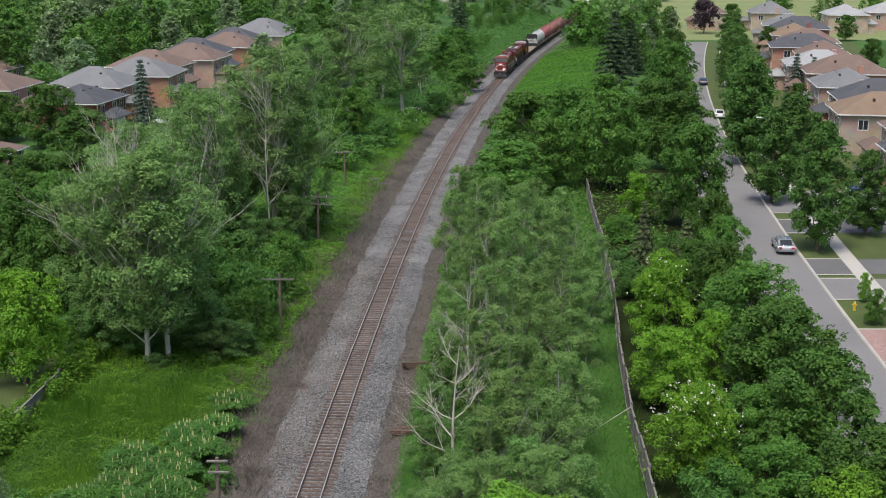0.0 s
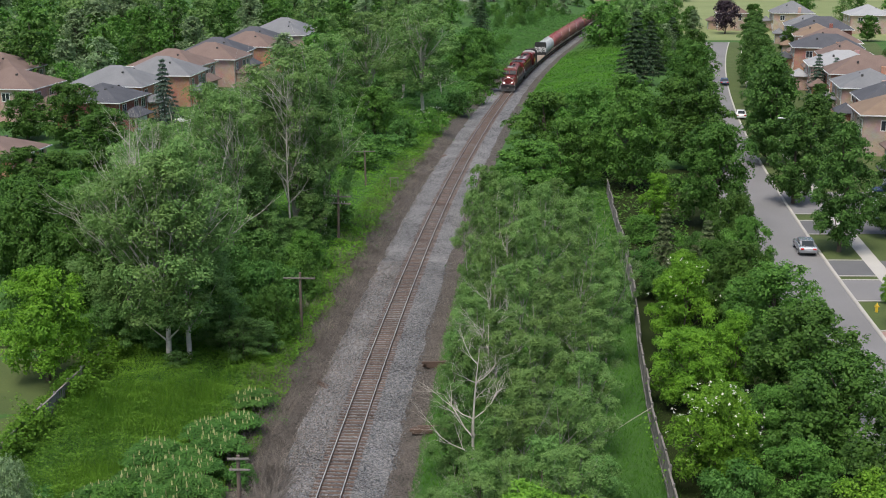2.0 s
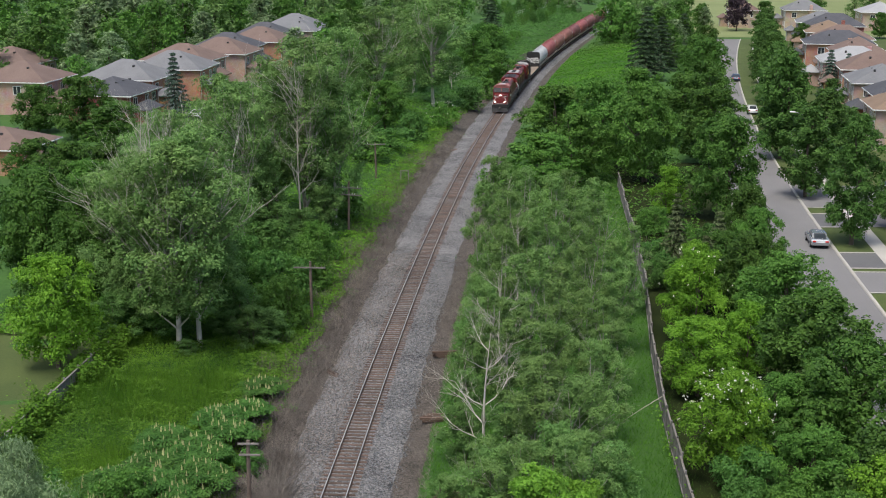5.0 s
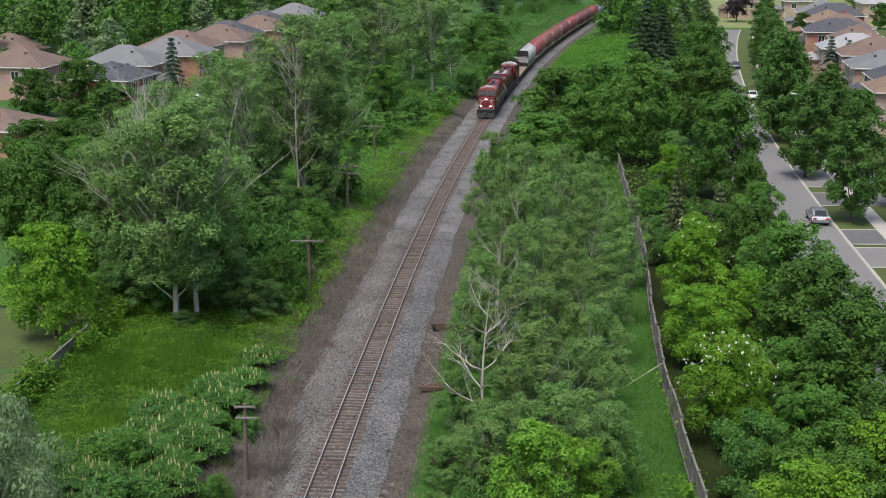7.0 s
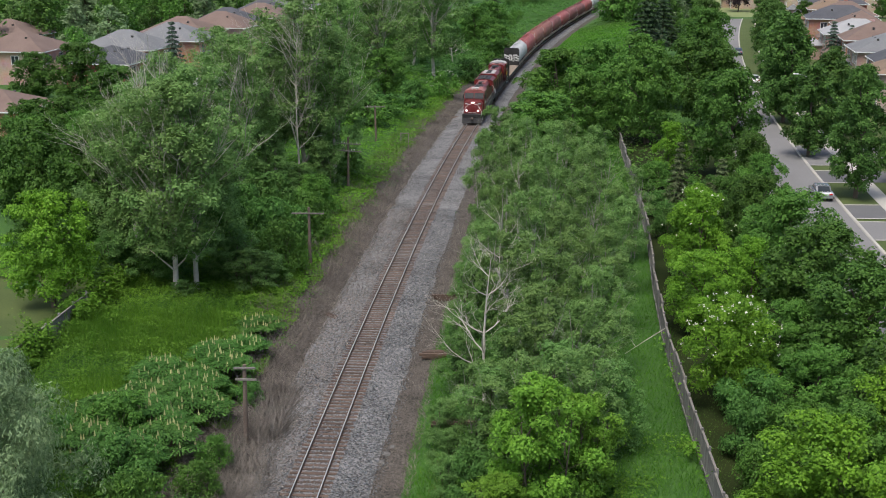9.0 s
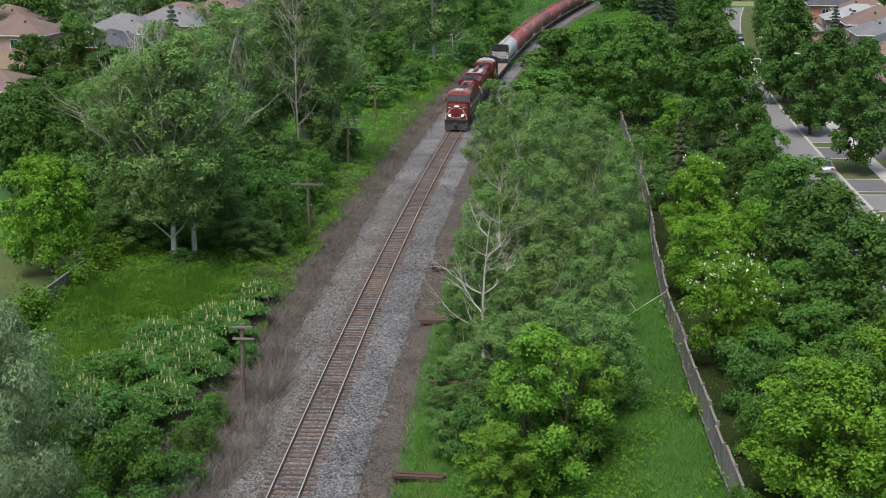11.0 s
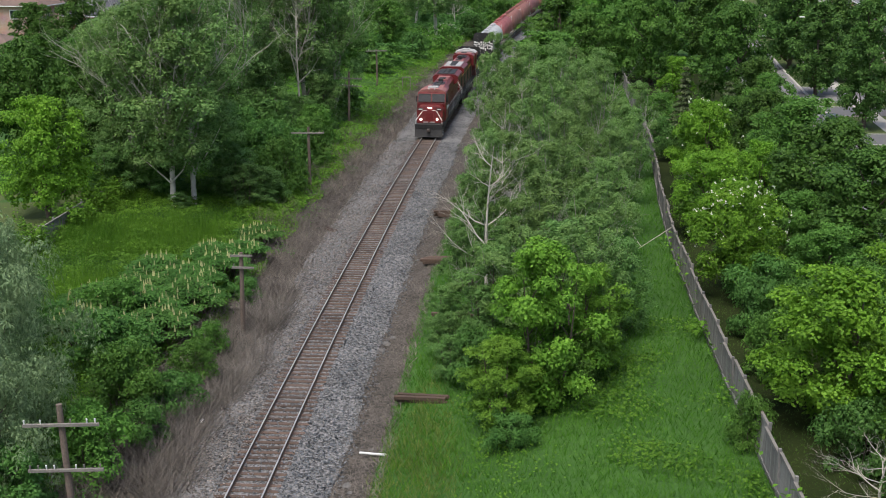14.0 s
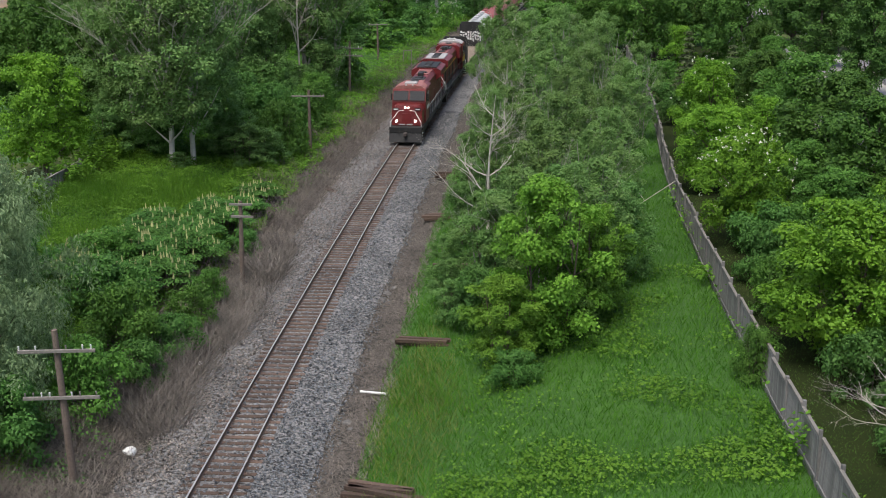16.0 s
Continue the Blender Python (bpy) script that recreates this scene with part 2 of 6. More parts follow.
def tube(V, F, pts, radii, sides=6):
    """Append a tapered tube along pts to the lists V, F."""
    pts = np.asarray(pts, float)
    base = len(V)
    for i, p in enumerate(pts):
        d = pts[min(i + 1, len(pts) - 1)] - pts[max(i - 1, 0)]
        d = d / (np.linalg.norm(d) + 1e-9)
        u = np.cross(d, (0.31, 0.95, 0.05))
        u /= np.linalg.norm(u) + 1e-9
        w = np.cross(d, u)
        for k in range(sides):
            a = 2 * math.pi * k / sides
            V.append(p + radii[i] * (math.cos(a) * u + math.sin(a) * w))
    for i in range(len(pts) - 1):
        for k in range(sides):
            a, b = base + i * sides + k, base + i * sides + (k + 1) % sides
            F.append((a, b, b + sides, a + sides))


def bough(a, b, bend, n=5):
    """A bent line of points from a to b."""
    a, b = np.asarray(a, float), np.asarray(b, float)
    t = np.linspace(0, 1, n)[:, None]
    side = rnd.normal(size=3) * bend
    return a + (b - a) * t + side * np.sin(t * math.pi) + np.array((0, 0, 1.0)) * bend * np.sin(t * math.pi) * 0.5


# ---- trees ----


def crown_lobes(h, r, low, count, shape, gap):
    """Centres and radii of the leaf masses of a crown from height low*h to h."""
    out = []
    for i in range(count):
        f = (i + 0.5) / count
        z = low + (1 - low) * f
        if shape == "round":
            w = math.sqrt(max(0.05, 1 - (2 * (f - 0.42)) ** 2 * 0.72))
        elif shape == "tall":
            w = (0.55 + 0.9 * f) * math.sqrt(max(0.06, 1 - f ** 3)) * 0.95
        else:
            w = (1 - f ** 2.0) ** 0.55 * min(1.0, 0.62 + 1.6 * f)
        a = i * 2.39996 + rnd.uniform(-0.5, 0.5)
        d = r * w * (rnd.uniform(0.45, 0.86) if i % 3 else rnd.uniform(0.0, 0.4))
        lr = r * rnd.uniform(0.26, 0.40) * (0.75 + 0.4 * w) * gap
        out.append((np.array((d * math.cos(a), d * math.sin(a), min(h * z, h - lr * 0.7))), lr))
    return out


def branch(V, F, p, d, length, rad, depth, up=0.3, spread=0.75, kids=4):
    """A bough that forks into finer ones and turns upwards."""
    pts, d = [np.asarray(p, float)], np.asarray(d, float)
    dirs = [d]
    for k in range(4):
        d = unit(d + rnd.normal(size=3) * 0.13 + np.array((0, 0, up * 0.3)))
        pts.append(pts[-1] + d * length / 4)
        dirs.append(d)
    tube(V, F, pts, [rad * f for f in (1.0, 0.82, 0.64, 0.45, 0.16)], 6 if depth > 1 else 4)
    if depth:
        for k in range(kids):
            i = 1 + k % 4
            side = unit(np.cross(dirs[i], rnd.normal(size=3)))
            branch(V, F, pts[i], unit(dirs[i] + side * spread * rnd.uniform(0.6, 1.2)), length * rnd.uniform(0.4, 0.68), rad * (0.56 - 0.06 * i), depth - 1, up, spread, kids)


def sprays(centres, normals, size, per, wide, droop):
    """Leaves gathered in flat sprays: per leaves round each centre, fanned out and tipped down at the rim."""
    n = len(centres)
    t = unit(np.cross(normals, rnd.normal(size=(n, 3))))
    b = np.cross(normals, t)
    a = rnd.uniform(0, 6.283, (n, per, 1))
    q = np.sqrt(rnd.random((n, per, 1))) * size * 1.55
    ray = np.cos(a) * t[:, None] + np.sin(a) * b[:, None]
    P = centres[:, None] + ray * q - normals[:, None] * (q ** 2) * (0.28 / size) + rnd.normal(size=(n, per, 3)) * size * 0.22
    N = unit(normals[:, None] + ray * (q / size) * 0.30 + rnd.normal(size=(n, per, 3)) * 0.24)
    along_leaf = unit(ray - N * np.sum(ray * N, -1, keepdims=True) + rnd.normal(size=(n, per, 3)) * 0.3 - np.array((0, 0, droop)))
    P, N, t = P.reshape(-1, 3), N.reshape(-1, 3), along_leaf.reshape(-1, 3)
    sd = unit(np.cross(N, t))
    L = (size * rnd.uniform(0.65, 1.3, len(P)))[:, None]
    V = np.empty((len(P), 4, 3))
    V[:, 0], V[:, 2] = P - t * L * 0.5, P + t * L * 0.5
    V[:, 1], V[:, 3] = P + sd * L * wide * 0.5 + N * L * 0.10, P - sd * L * wide * 0.5 + N * L * 0.10
    return V


def tree_thing(name, h, r, leaf, bark, low=0.25, lobes=34, n=7000, size=0.30, wide=0.6, shape="round", gap=1.0, flat=0.75, limbs=10, trunk=0.02,
               droop=0.0, stems=1, bare=0, rag=0.25, per=9, core=1.0):
    """A tree at the origin: trunk with limbs, and a crown of many leaves gathered in sprays and masses round a dense inside."""
    base = new(name)
    V, F = [], []
    L = crown_lobes(h, r, low, lobes, shape, gap)
    for s in range(stems):
        off = np.array((0, 0, 0)) if stems == 1 else np.array((rnd.uniform(-1, 1), rnd.uniform(-1, 1), 0)) * r * 0.22
        top = np.array((rnd.uniform(-0.1, 0.1) * r + off[0] * 2.2, rnd.uniform(-0.1, 0.1) * r + off[1] * 2.2, h * rnd.uniform(0.8, 0.93)))
        line = bough(off, top, 0.02 * h, 7)
        tr = h * trunk * (1.0 if stems == 1 else 0.75)
        tube(V, F, line, [tr * (1.15 - 0.95 * k / 6) for k in range(7)], 7)
        for c, lr in [L[j] for j in rnd.permutation(len(L))[:limbs]]:
            k = min(max(c[2] / h - 0.22, low * 0.55), 0.8)
            a = line[0] + (line[-1] - line[0]) * k
            tube(V, F, bough(a, c, 0.05 * r, 4), [tr * 0.42, tr * 0.30, tr * 0.2, tr * 0.08], 5)
        for j in range(bare):
            a, k = j * 2.4 + rnd.uniform(-0.4, 0.4), rnd.uniform(0.28, 0.75)
            p = line[0] + (line[-1] - line[0]) * k
            branch(V, F, p, unit(np.array((math.cos(a) * 0.6, math.sin(a) * 0.6, 1.0))), h * (1.05 - k) * rnd.uniform(0.45, 0.7), tr * (0.62 - 0.4 * k), 2, 0.25, 0.55)
    part("trunk", mesh_of("trunk", V, F, bark, True), parent=base)
    w = np.array([lr ** 2 for _, lr in L])
    m = n // per
    pick = rnd.choice(len(L), size=m, p=w / w.sum())
    C, R = np.array([c for c, _ in L])[pick], np.array([lr for _, lr in L])[pick]
    d = unit(rnd.normal(size=(m, 3)) + np.array((0, 0, 0.35)))
    out = unit(C * np.array((1, 1, 0.6)) - np.array((0, 0, h * (low + 1) * 0.25)))
    d = unit(d + 0.45 * out)
    rr = R * (1.05 - rag * rnd.random(m) ** 1.5 + rnd.normal(size=m) * 0.07)
    P = C + d * rr[:, None] * np.array((1, 1, flat))
    P[:, 2] -= droop * rnd.random(m) * R * 2.2
    keep = P[:, 2] > 0.25
    nrm = unit(d * 0.7 + np.array((0, 0, 0.7)) + rnd.normal(size=(m, 3)) * 0.28)
    outer = sprays(P[keep], nrm[keep], size, per, wide, droop * 2)
    # the leaves inside the masses, larger and at all angles
    m = int(n * 0.11 * core)
    pick = rnd.choice(len(L), size=m, p=w / w.sum())
    C, R = np.array([c for c, _ in L])[pick], np.array([lr for _, lr in L])[pick]
    P = C + unit(rnd.normal(size=(m, 3))) * (R * rnd.uniform(0.1, 0.72, m))[:, None] * np.array((1, 1, flat))
    keep = P[:, 2] > 0.4
    inner = leaves(P[keep], unit(rnd.normal(size=(m, 3)) + np.array((0, 0, 0.5)))[keep], size * core * rnd.uniform(1.5, 2.4, m)[keep], min(0.75, wide * 1.2), droop)
    part("crown", quads_of("crown", np.concatenate((outer, inner)), leaf), parent=base)
    return base


def conifer_thing(name, h, r, leaf, n=5200, tiers=15):
    """A spruce: a straight trunk with drooping tiers of needled boughs."""
    base = new(name)
    V, F = [], []
    tube(V, F, [(0, 0, 0), (0, 0, h * 0.5), (0, 0, h)], [h * 0.018, h * 0.011, 0.01], 7)
    P, D, S = [], [], []
    per = n // (tiers * 9)
    for i in range(tiers):
        f = i / (tiers - 1)
        z, w = h * (0.07 + 0.9 * f), r * (1.0 - f) ** 0.85 + 0.12
        for k in range(9):
            a = 6.283 * (k + 0.5 * (i % 2)) / 9 + rnd.uniform(-0.25, 0.25)
            w2 = w * rnd.uniform(0.75, 1.1)
            tip = np.array((math.cos(a) * w2, math.sin(a) * w2, z - w2 * 0.30))
            top = np.array((0, 0, z))
            tube(V, F, [top, (top + tip) / 2 + (0, 0, 0.05), tip], [0.035, 0.02, 0.008], 4)
            for _ in range(per):
                g = rnd.uniform(0.12, 1.05)
                p = top + (tip - top) * g + rnd.normal(size=3) * np.array((0.16, 0.16, 0.07)) * (1.15 - 0.5 * g) * r * 0.42
                P.append(p)
                D.append(np.array((math.cos(a) * 0.5, math.sin(a) * 0.5, 0.9)) + rnd.normal(size=3) * 0.4)
                S.append(rnd.uniform(0.2, 0.42))
    part("trunk", mesh_of("trunk", V, F, BARK["brown"], True), parent=base)
    part("crown", quads_of("crown", leaves(np.array(P), unit(np.array(D)), np.array(S) * r / 2.0, 0.32, 0.25), leaf), parent=base)
    return base


def bare_thing(name, h, r, bark, count=11):
    """A dead tree: bare trunk, forking boughs and twigs."""
    base = new(name)
    V, F = [], []
    line = bough((0, 0, 0), (rnd.uniform(-0.3, 0.3), rnd.uniform(-0.3, 0.3), h), 0.03 * h, 9)
    tube(V, F, line, [h * 0.010 * (1.1 - 0.98 * k / 8) for k in range(9)], 6)
    for i in range(count):
        k = 0.22 + 0.7 * i / count
        a = i * 2.4 + rnd.uniform(-0.3, 0.3)
        branch(V, F, line[int(round(k * 8))], unit(np.array((math.cos(a), math.sin(a), 0.55))), r * (1.3 - 0.75 * k), h * 0.0048 * (1.2 - 0.7 * k), 3, 0.35, 0.8)
    part("trunk", mesh_of("trunk", V, F, bark, True), parent=base)
    return base


# ---- the line of the track and the lie of the land ----
LINE, SLOPE = (-0.04635, 0.28549, 1.90918, 1.7282, -10.64053), 0.19


def smooth(s):
    s = np.clip(s, 0.0, 1.0)
    return s * s * (3 - 2 * s)


def track_x(y):
    c = np.clip(y, -50.0, 520.0) / 100.0
    return np.polyval(LINE, c) + (y - c * 100.0) * SLOPE + 5.0 * smooth((y - 265.0) / 230.0)


def land(x, y):
    """Height of the ground: a low cutting round the track."""
    u = x - track_x(y)
    z = 2.0 * smooth((u - 5) / 15) + 1.5 * smooth((-u - 5) / 14)
    return z - 0.5 * (1 - smooth((abs(u) - 3.6) / 2.6))


def road_x(y):
    """The kerb on the houses' side of the street."""
    return 33.6 + 0.075 * (y - 86.5) + 0.00032 * (y - 86.5) ** 2

# ---- ground ----


def strip(name, rows, material, label="", kind="structure"):
    """A sheet from rows of points."""
    n = len(rows[0])
    V = [p for r in rows for p in r]
    F = [(i * n + j, i * n + j + 1, (i + 1) * n + j + 1, (i + 1) * n + j) for i in range(len(rows) - 1) for j in range(n - 1)]
    ob = new(name, mesh_of(name, V, F, material, True))
    return tagged(ob, label, "", "", kind)


def build_ground():
    us = [-3000, -1200, -500, -300, -200, -140, -100, -80] + list(np.arange(-64, -20, 4.0)) + list(np.arange(-20, 22, 1.0)) + list(np.arange(24, 80, 4.0)) + [90, 110, 140, 200, 300, 500, 1200, 3000]
    ys = [-400, -100, -30, 0] + list(np.arange(10, 180, 2.0)) + list(np.arange(180, 640, 8.0)) + [700, 800, 1000, 1500, 3000, 4500]
    rows = []
    for y in ys:
        cx = float(track_x(min(y, 640)))
        r = []
        for u in us:
            x = cx + u
            bump = 0.12 * noise.noise(Vector((x * 0.25, y * 0.25, 0))) if -30 < u < -5 or 5 < u < 18 else 0
            r.append((x, y, float(land(x, min(y, 640))) + bump))
        rows.append(r)
    strip("ground", rows, GROUND, "uneven green grass and soil beside the railway")


def along(name, material, us, zs, y0, y1, step, label, wobble=0.0):
    rows = []
    for y in np.arange(y0, y1 + 0.1, step):
        cx = float(track_x(y))
        rows.append([(cx + u + wobble * noise.noise(Vector((u, y * 0.35, 3))) * (1 if i in (0, len(us) - 1) else 0), y,
                      z + (0.05 * noise.noise(Vector((u * 2, y * 0.8, 1))) if abs(u) > 1.8 else 0)) for i, (u, z) in enumerate(zip(us, zs))])
    return strip(name, rows, material, label)


def scatter(count, u0, u1, y0, y1, power=1.6):
    """Random places in a belt beside the track, denser where the camera passes nearest. Returns x, y, z."""
    y = y0 + (y1 - y0) * rnd.random(count) ** power
    x = track_x(y) + rnd.uniform(u0, u1, count)
    return x, y, np.array(land(x, y))


def blades(name, x, y, z, height, width, lean, material, label):
    """Grass or dry stalks: one bent blade at each place; ONE object that nobody could count."""
    n = len(x)
    a = rnd.uniform(0, 6.283, n)
    b = np.stack((x, y, z - 0.05), 1)
    side = np.stack((np.cos(a), np.sin(a), np.zeros(n)), 1) * width
    h = height * rnd.uniform(0.55, 1.3, n)
    ld = rnd.uniform(0, 6.283, n)
    tip = b + np.stack((np.cos(ld) * lean * h, np.sin(ld) * lean * h, h), 1)
    V = np.stack((b - side, b + side, tip + side * 0.25, tip - side * 0.25), 1)
    return tagged(new(name, quads_of(name, V, material)), label, "grass", "", "stuff")


def low_leaves(name, x, y, z, height, size, material, label, clump=0.5):
    """Leafy weeds: leaves at all heights over an uneven sward."""
    n = len(x)
    lump = np.array([noise.noise(Vector((a * clump, b * clump, 5))) for a, b in zip(x, y)])
    top = np.maximum(height * (0.6 + 0.9 * lump), 0.08)
    P = np.stack((x, y, z + top * (0.35 + 0.65 * rnd.random(n))), 1)
    nrm = unit(np.stack((rnd.normal(size=n) * 0.5, rnd.normal(size=n) * 0.5, np.ones(n)), 1))
    return tagged(new(name, quads_of(name, leaves(P, nrm, size * rnd.uniform(0.6, 1.4, n), 0.65), material)), label, "weeds", "", "stuff")


def build_track():
    along("ballast_bed", BALLAST, (-4.0, -3.2, -2.2, -1.5, -0.7, 0.7, 1.5, 2.2, 3.0, 3.7), (-0.44, -0.36, -0.24, -0.20, -0.21, -0.21, -0.20, -0.24, -0.34, -0.44), 4, 640, 2.0,
          "grey crushed stone ballast under the railway track", 0.9)
    for nm, us, words in (("soil_shoulder", (2.8, 3.4, 4.1, 4.8, 5.5), "bare brown soil and debris beside the ballast"), ("soil_verge", (-8.4, -7.4, -6.4, -5.4, -4.4, -3.2), "dry brown soil beside the ballast")):
        cx = float(track_x(60.0))
        zs = [float(land(cx + u, 60.0)) + (0.10 if 0 < k < len(us) - 1 else -0.14) for k, u in enumerate(us)]
        along(nm, SOIL, us, zs, 4, 640, 1.0, words, 0.5)
    for nm, mt, u0, u1, count, words in (("ballast_stones", CHIPS, -1.5, 4.3, 30000, "loose blue-grey ballast stones beside the sleepers"), ("ballast_gravel", GRAVEL, -4.5, -1.0, 26000, "loose brown-grey ballast stones beside the sleepers")):
        x, y, z = scatter(count, u0, u1, 33, 125, 1.7)
        u = x - track_x(y)
        zz = np.interp(np.abs(u), (0, 1.5, 2.2, 3.1, 3.9), (-0.20, -0.19, -0.24, -0.35, -0.41))
        keep = ((np.abs(u) > 1.3) | (rnd.random(count) < 0.3)) & (rnd.random(count) < 1.25 - np.clip((np.abs(u) - 3.2) / 1.4, 0, 1))
        P = np.stack((x, y, zz), 1)[keep]
        m = len(P)
        d = unit(rnd.normal(size=(m, 6, 3))) * rnd.uniform(0.03, 0.085, (m, 1, 1)) * np.array((1, 1, 0.7))
        V = P[:, None, :] + d + np.array((0, 0, 0.025))
        tagged(new(nm, quads_of(nm, np.concatenate([V[:, o] for o in ((0, 1, 2, 3), (2, 4, 1, 5))]), mt)), words, "stones", "", "stuff")

    track = tagged(new("railway_track"), "single railway track with rusty rails on wooden sleepers", "railway track", "", "structure")
    for side in (-0.7535, 0.7535):
        for nm, prof, mt in (("rail", [(-0.07, -0.17), (0.07, -0.17), (0.015, -0.13), (0.015, -0.04), (0.036, -0.03), (0.036, -0.004), (-0.036, -0.004), (-0.036, -0.03), (-0.015, -0.04), (-0.015, -0.13)], RAIL),
                             ("rail_head", [(-0.033, -0.002), (0.033, -0.002), (0.028, 0.004), (-0.028, 0.004)], RAILTOP)):
            ys = list(np.arange(4, 300, 3.0)) + list(np.arange(300, 640, 6.0))
            V, F, k = [], [], len(prof)
            for y in ys:
                cx = float(track_x(y))
                V += [(cx + side + a, y, b) for a, b in prof]
            for i in range(len(ys) - 1):
                for j in range(k):
                    F.append((i * k + j, i * k + (j + 1) % k, (i + 1) * k + (j + 1) % k, (i + 1) * k + j))
            part(nm, mesh_of(nm, V, F, mt), parent=track)
    return track


def build_sleepers(track):
    bm = fresh()
    box(bm, -1.3, 1.3, -0.115, 0.115, -0.12, 0.0, 0.012)
    me = bpy.data.meshes.new("sleeper")
    bm.to_mesh(me)
    bm.free()
    me.materials.append(TIE)
    bm = fresh()
    for s in (-0.7535, 0.7535):
        box(bm, s - 0.17, s + 0.17, -0.09, 0.09, 0.0, 0.015)
        for a in (-0.11, 0.11):
            rod(bm, (s + a, 0.05, 0.01), (s + a, 0.05, 0.045), 0.018, 0.018, 6)
    plate = bpy.data.meshes.new("tie_plate")
    bm.to_mesh(plate)
    bm.free()
    plate.materials.append(RAIL)
    y, V, F = 33.0, [], []
    for i in range(860):
        y += 0.53
        cx = float(track_x(y))
        a = -math.degrees(math.atan(float(track_x(y + 1) - track_x(y - 1)) / 2)) + rnd.normal() * 0.8
        m = pose(cx + rnd.normal() * 0.03, y, -0.175 + rnd.normal() * 0.008, 0, 0, a)
        if i < 290:
            ob = part("sleeper", me, parent=track, at=m)
            if i < 140:
                part("tie_plate", plate, parent=ob, at=Matrix.Translation((0, 0, 0.001)))
        else:
            b = len(V)
            V += [m @ Vector((p, q, r)) for r in (-0.1, 0.0) for p, q in ((-1.3, -0.11), (1.3, -0.11), (1.3, 0.11), (-1.3, 0.11))]
            F += [tuple(b + k for k in f) for f in ((4, 5, 6, 7), (0, 1, 5, 4), (1, 2, 6, 5), (2, 3, 7, 6), (3, 0, 4, 7))]
    tagged(part("far_sleepers", mesh_of("far_sleepers", V, F, TIE), parent=track), kind="stuff")


def patchy(x, y, scale, level, seed):
    """Which places lie inside soft-edged patches."""
    v = np.array([noise.noise(Vector((a * scale, b * scale, seed))) for a, b in zip(x, y)])
    return v + rnd.normal(size=len(x)) * 0.12 > level


def build_growth():
    x, y, z = scatter(75000, -8.8, -3.3, 30, 200, 1.7)
    u = -(x - track_x(y))
    k = (rnd.random(len(x)) < 0.25 + 0.75 * np.clip((u - 3.5) / 1.2, 0, 1)) & ((u < 6.2 + 0.5 * np.sin(y * 0.6)) | (y < 66))
    blades("dry_brush", x[k], y[k], z[k] + 0.05, 0.40, 0.015, 1.1, G["dryweed"], "dry grey-brown weeds and stalks along the ballast")
    x, y, z = scatter(22000, -9.4, -5.0, 30, 180, 1.6)
    k = patchy(x, y, 0.3, 0.06, 2.0)
    blades("tall_dry_brush", x[k], y[k], z[k], 0.95, 0.014, 0.8, G["dryweed"], "tall bare brown brush beside the railway")
    for cx, cy, cr in ((-12.6, 64.0, 2.0), (-12.4, 60.0, 1.8), (-12.9, 56.5, 1.6), (-13.6, 51.5, 1.8), (-12.2, 67.5, 1.5), (-12.2, 72.0, 1.4), (-13.2, 47.0, 1.6)):
        a, q = rnd.uniform(0, 6.283, 1100), cr * np.sqrt(rnd.random(1100))
        x, y = cx + np.cos(a) * q * 0.8, cy + np.sin(a) * q * 1.5
        blades("dry_thicket", x, y, np.array(land(x, y)), 0.85 + 0.3 * (cy % 2), 0.013, 0.9, G["thicket"], "tangled leafless grey-brown thicket beside the railway")
    x, y, z = scatter(20000, 3.3, 5.6, 30, 170, 1.5)
    blades("dry_verge", x, y, z + 0.05, 0.22, 0.016, 1.2, G["dryweed"], "dry brown stalks on the soil beside the ballast")
    x, y, z = scatter(165000, 4.9, 21.5, 24, 160, 1.9)
    k = rnd.random(len(x)) < np.clip((x - track_x(y) - 4.6) / 1.4, 0.05, 1)
    blades("tall_grass", x[k], y[k], z[k], 0.30, 0.014, 0.6, G["grass"], "tall lush green grass between track and fence")
    x, y, z = scatter(16000, 4.8, 11.0, 30, 66, 1.0)
    v = np.abs(x - track_x(y) - 6.8) / 2.2 + np.abs(y - 46) / 14
    k = v + rnd.normal(size=len(x)) * 0.25 < 0.85
    blades("straw_grass", x[k], y[k], z[k], 0.36, 0.012, 0.7, G["straw"], "yellowish dry grass beside the track")
    x, y, z = scatter(60000, 8.0, 20.6, 24, 66, 1.3)
    k = patchy(x, y, 0.22, 0.16, 9.0)
    low_leaves("creeping_vines", x[k], y[k], z[k] + 0.14, 0.30, 0.15, G["weed"], "bright green leafy vines growing through the grass", 0.9)
    x, y = rnd.uniform(0.3, 11, 30000), 26 + 64 * rnd.random(30000) ** 1.3
    blades("garden_grass", fence_x(y) + x, y, np.full(30000, 2.03), 0.12, 0.014, 0.9, G["lush"], "short sparse dark grass in the back gardens")
    x, y, z = scatter(26000, -9.4, -4.8, 30, 150, 1.5)
    k = patchy(x, y, 0.4, 0.16, 12.0)
    low_leaves("verge_sprouts", x[k], y[k], z[k], 0.5, 0.12, G["sumac"], "small green plants among the dry brush", 0.8)
    x, y, z = scatter(52000, -9.6, -5.7, 66, 230, 1.5)
    k = (x - track_x(y) < -6.2 + 0.5 * np.sin(y * 0.6)) | (rnd.random(len(x)) < 0.12)
    low_leaves("verge_weeds", x[k], y[k], z[k] + 0.08, 0.8, 0.14, G["weed"], "green weeds creeping over the dry verge", 0.5)
    # weedy field on the other side
    x, y, z = scatter(165000, -22.5, -7.4, 40, 98, 1.0)
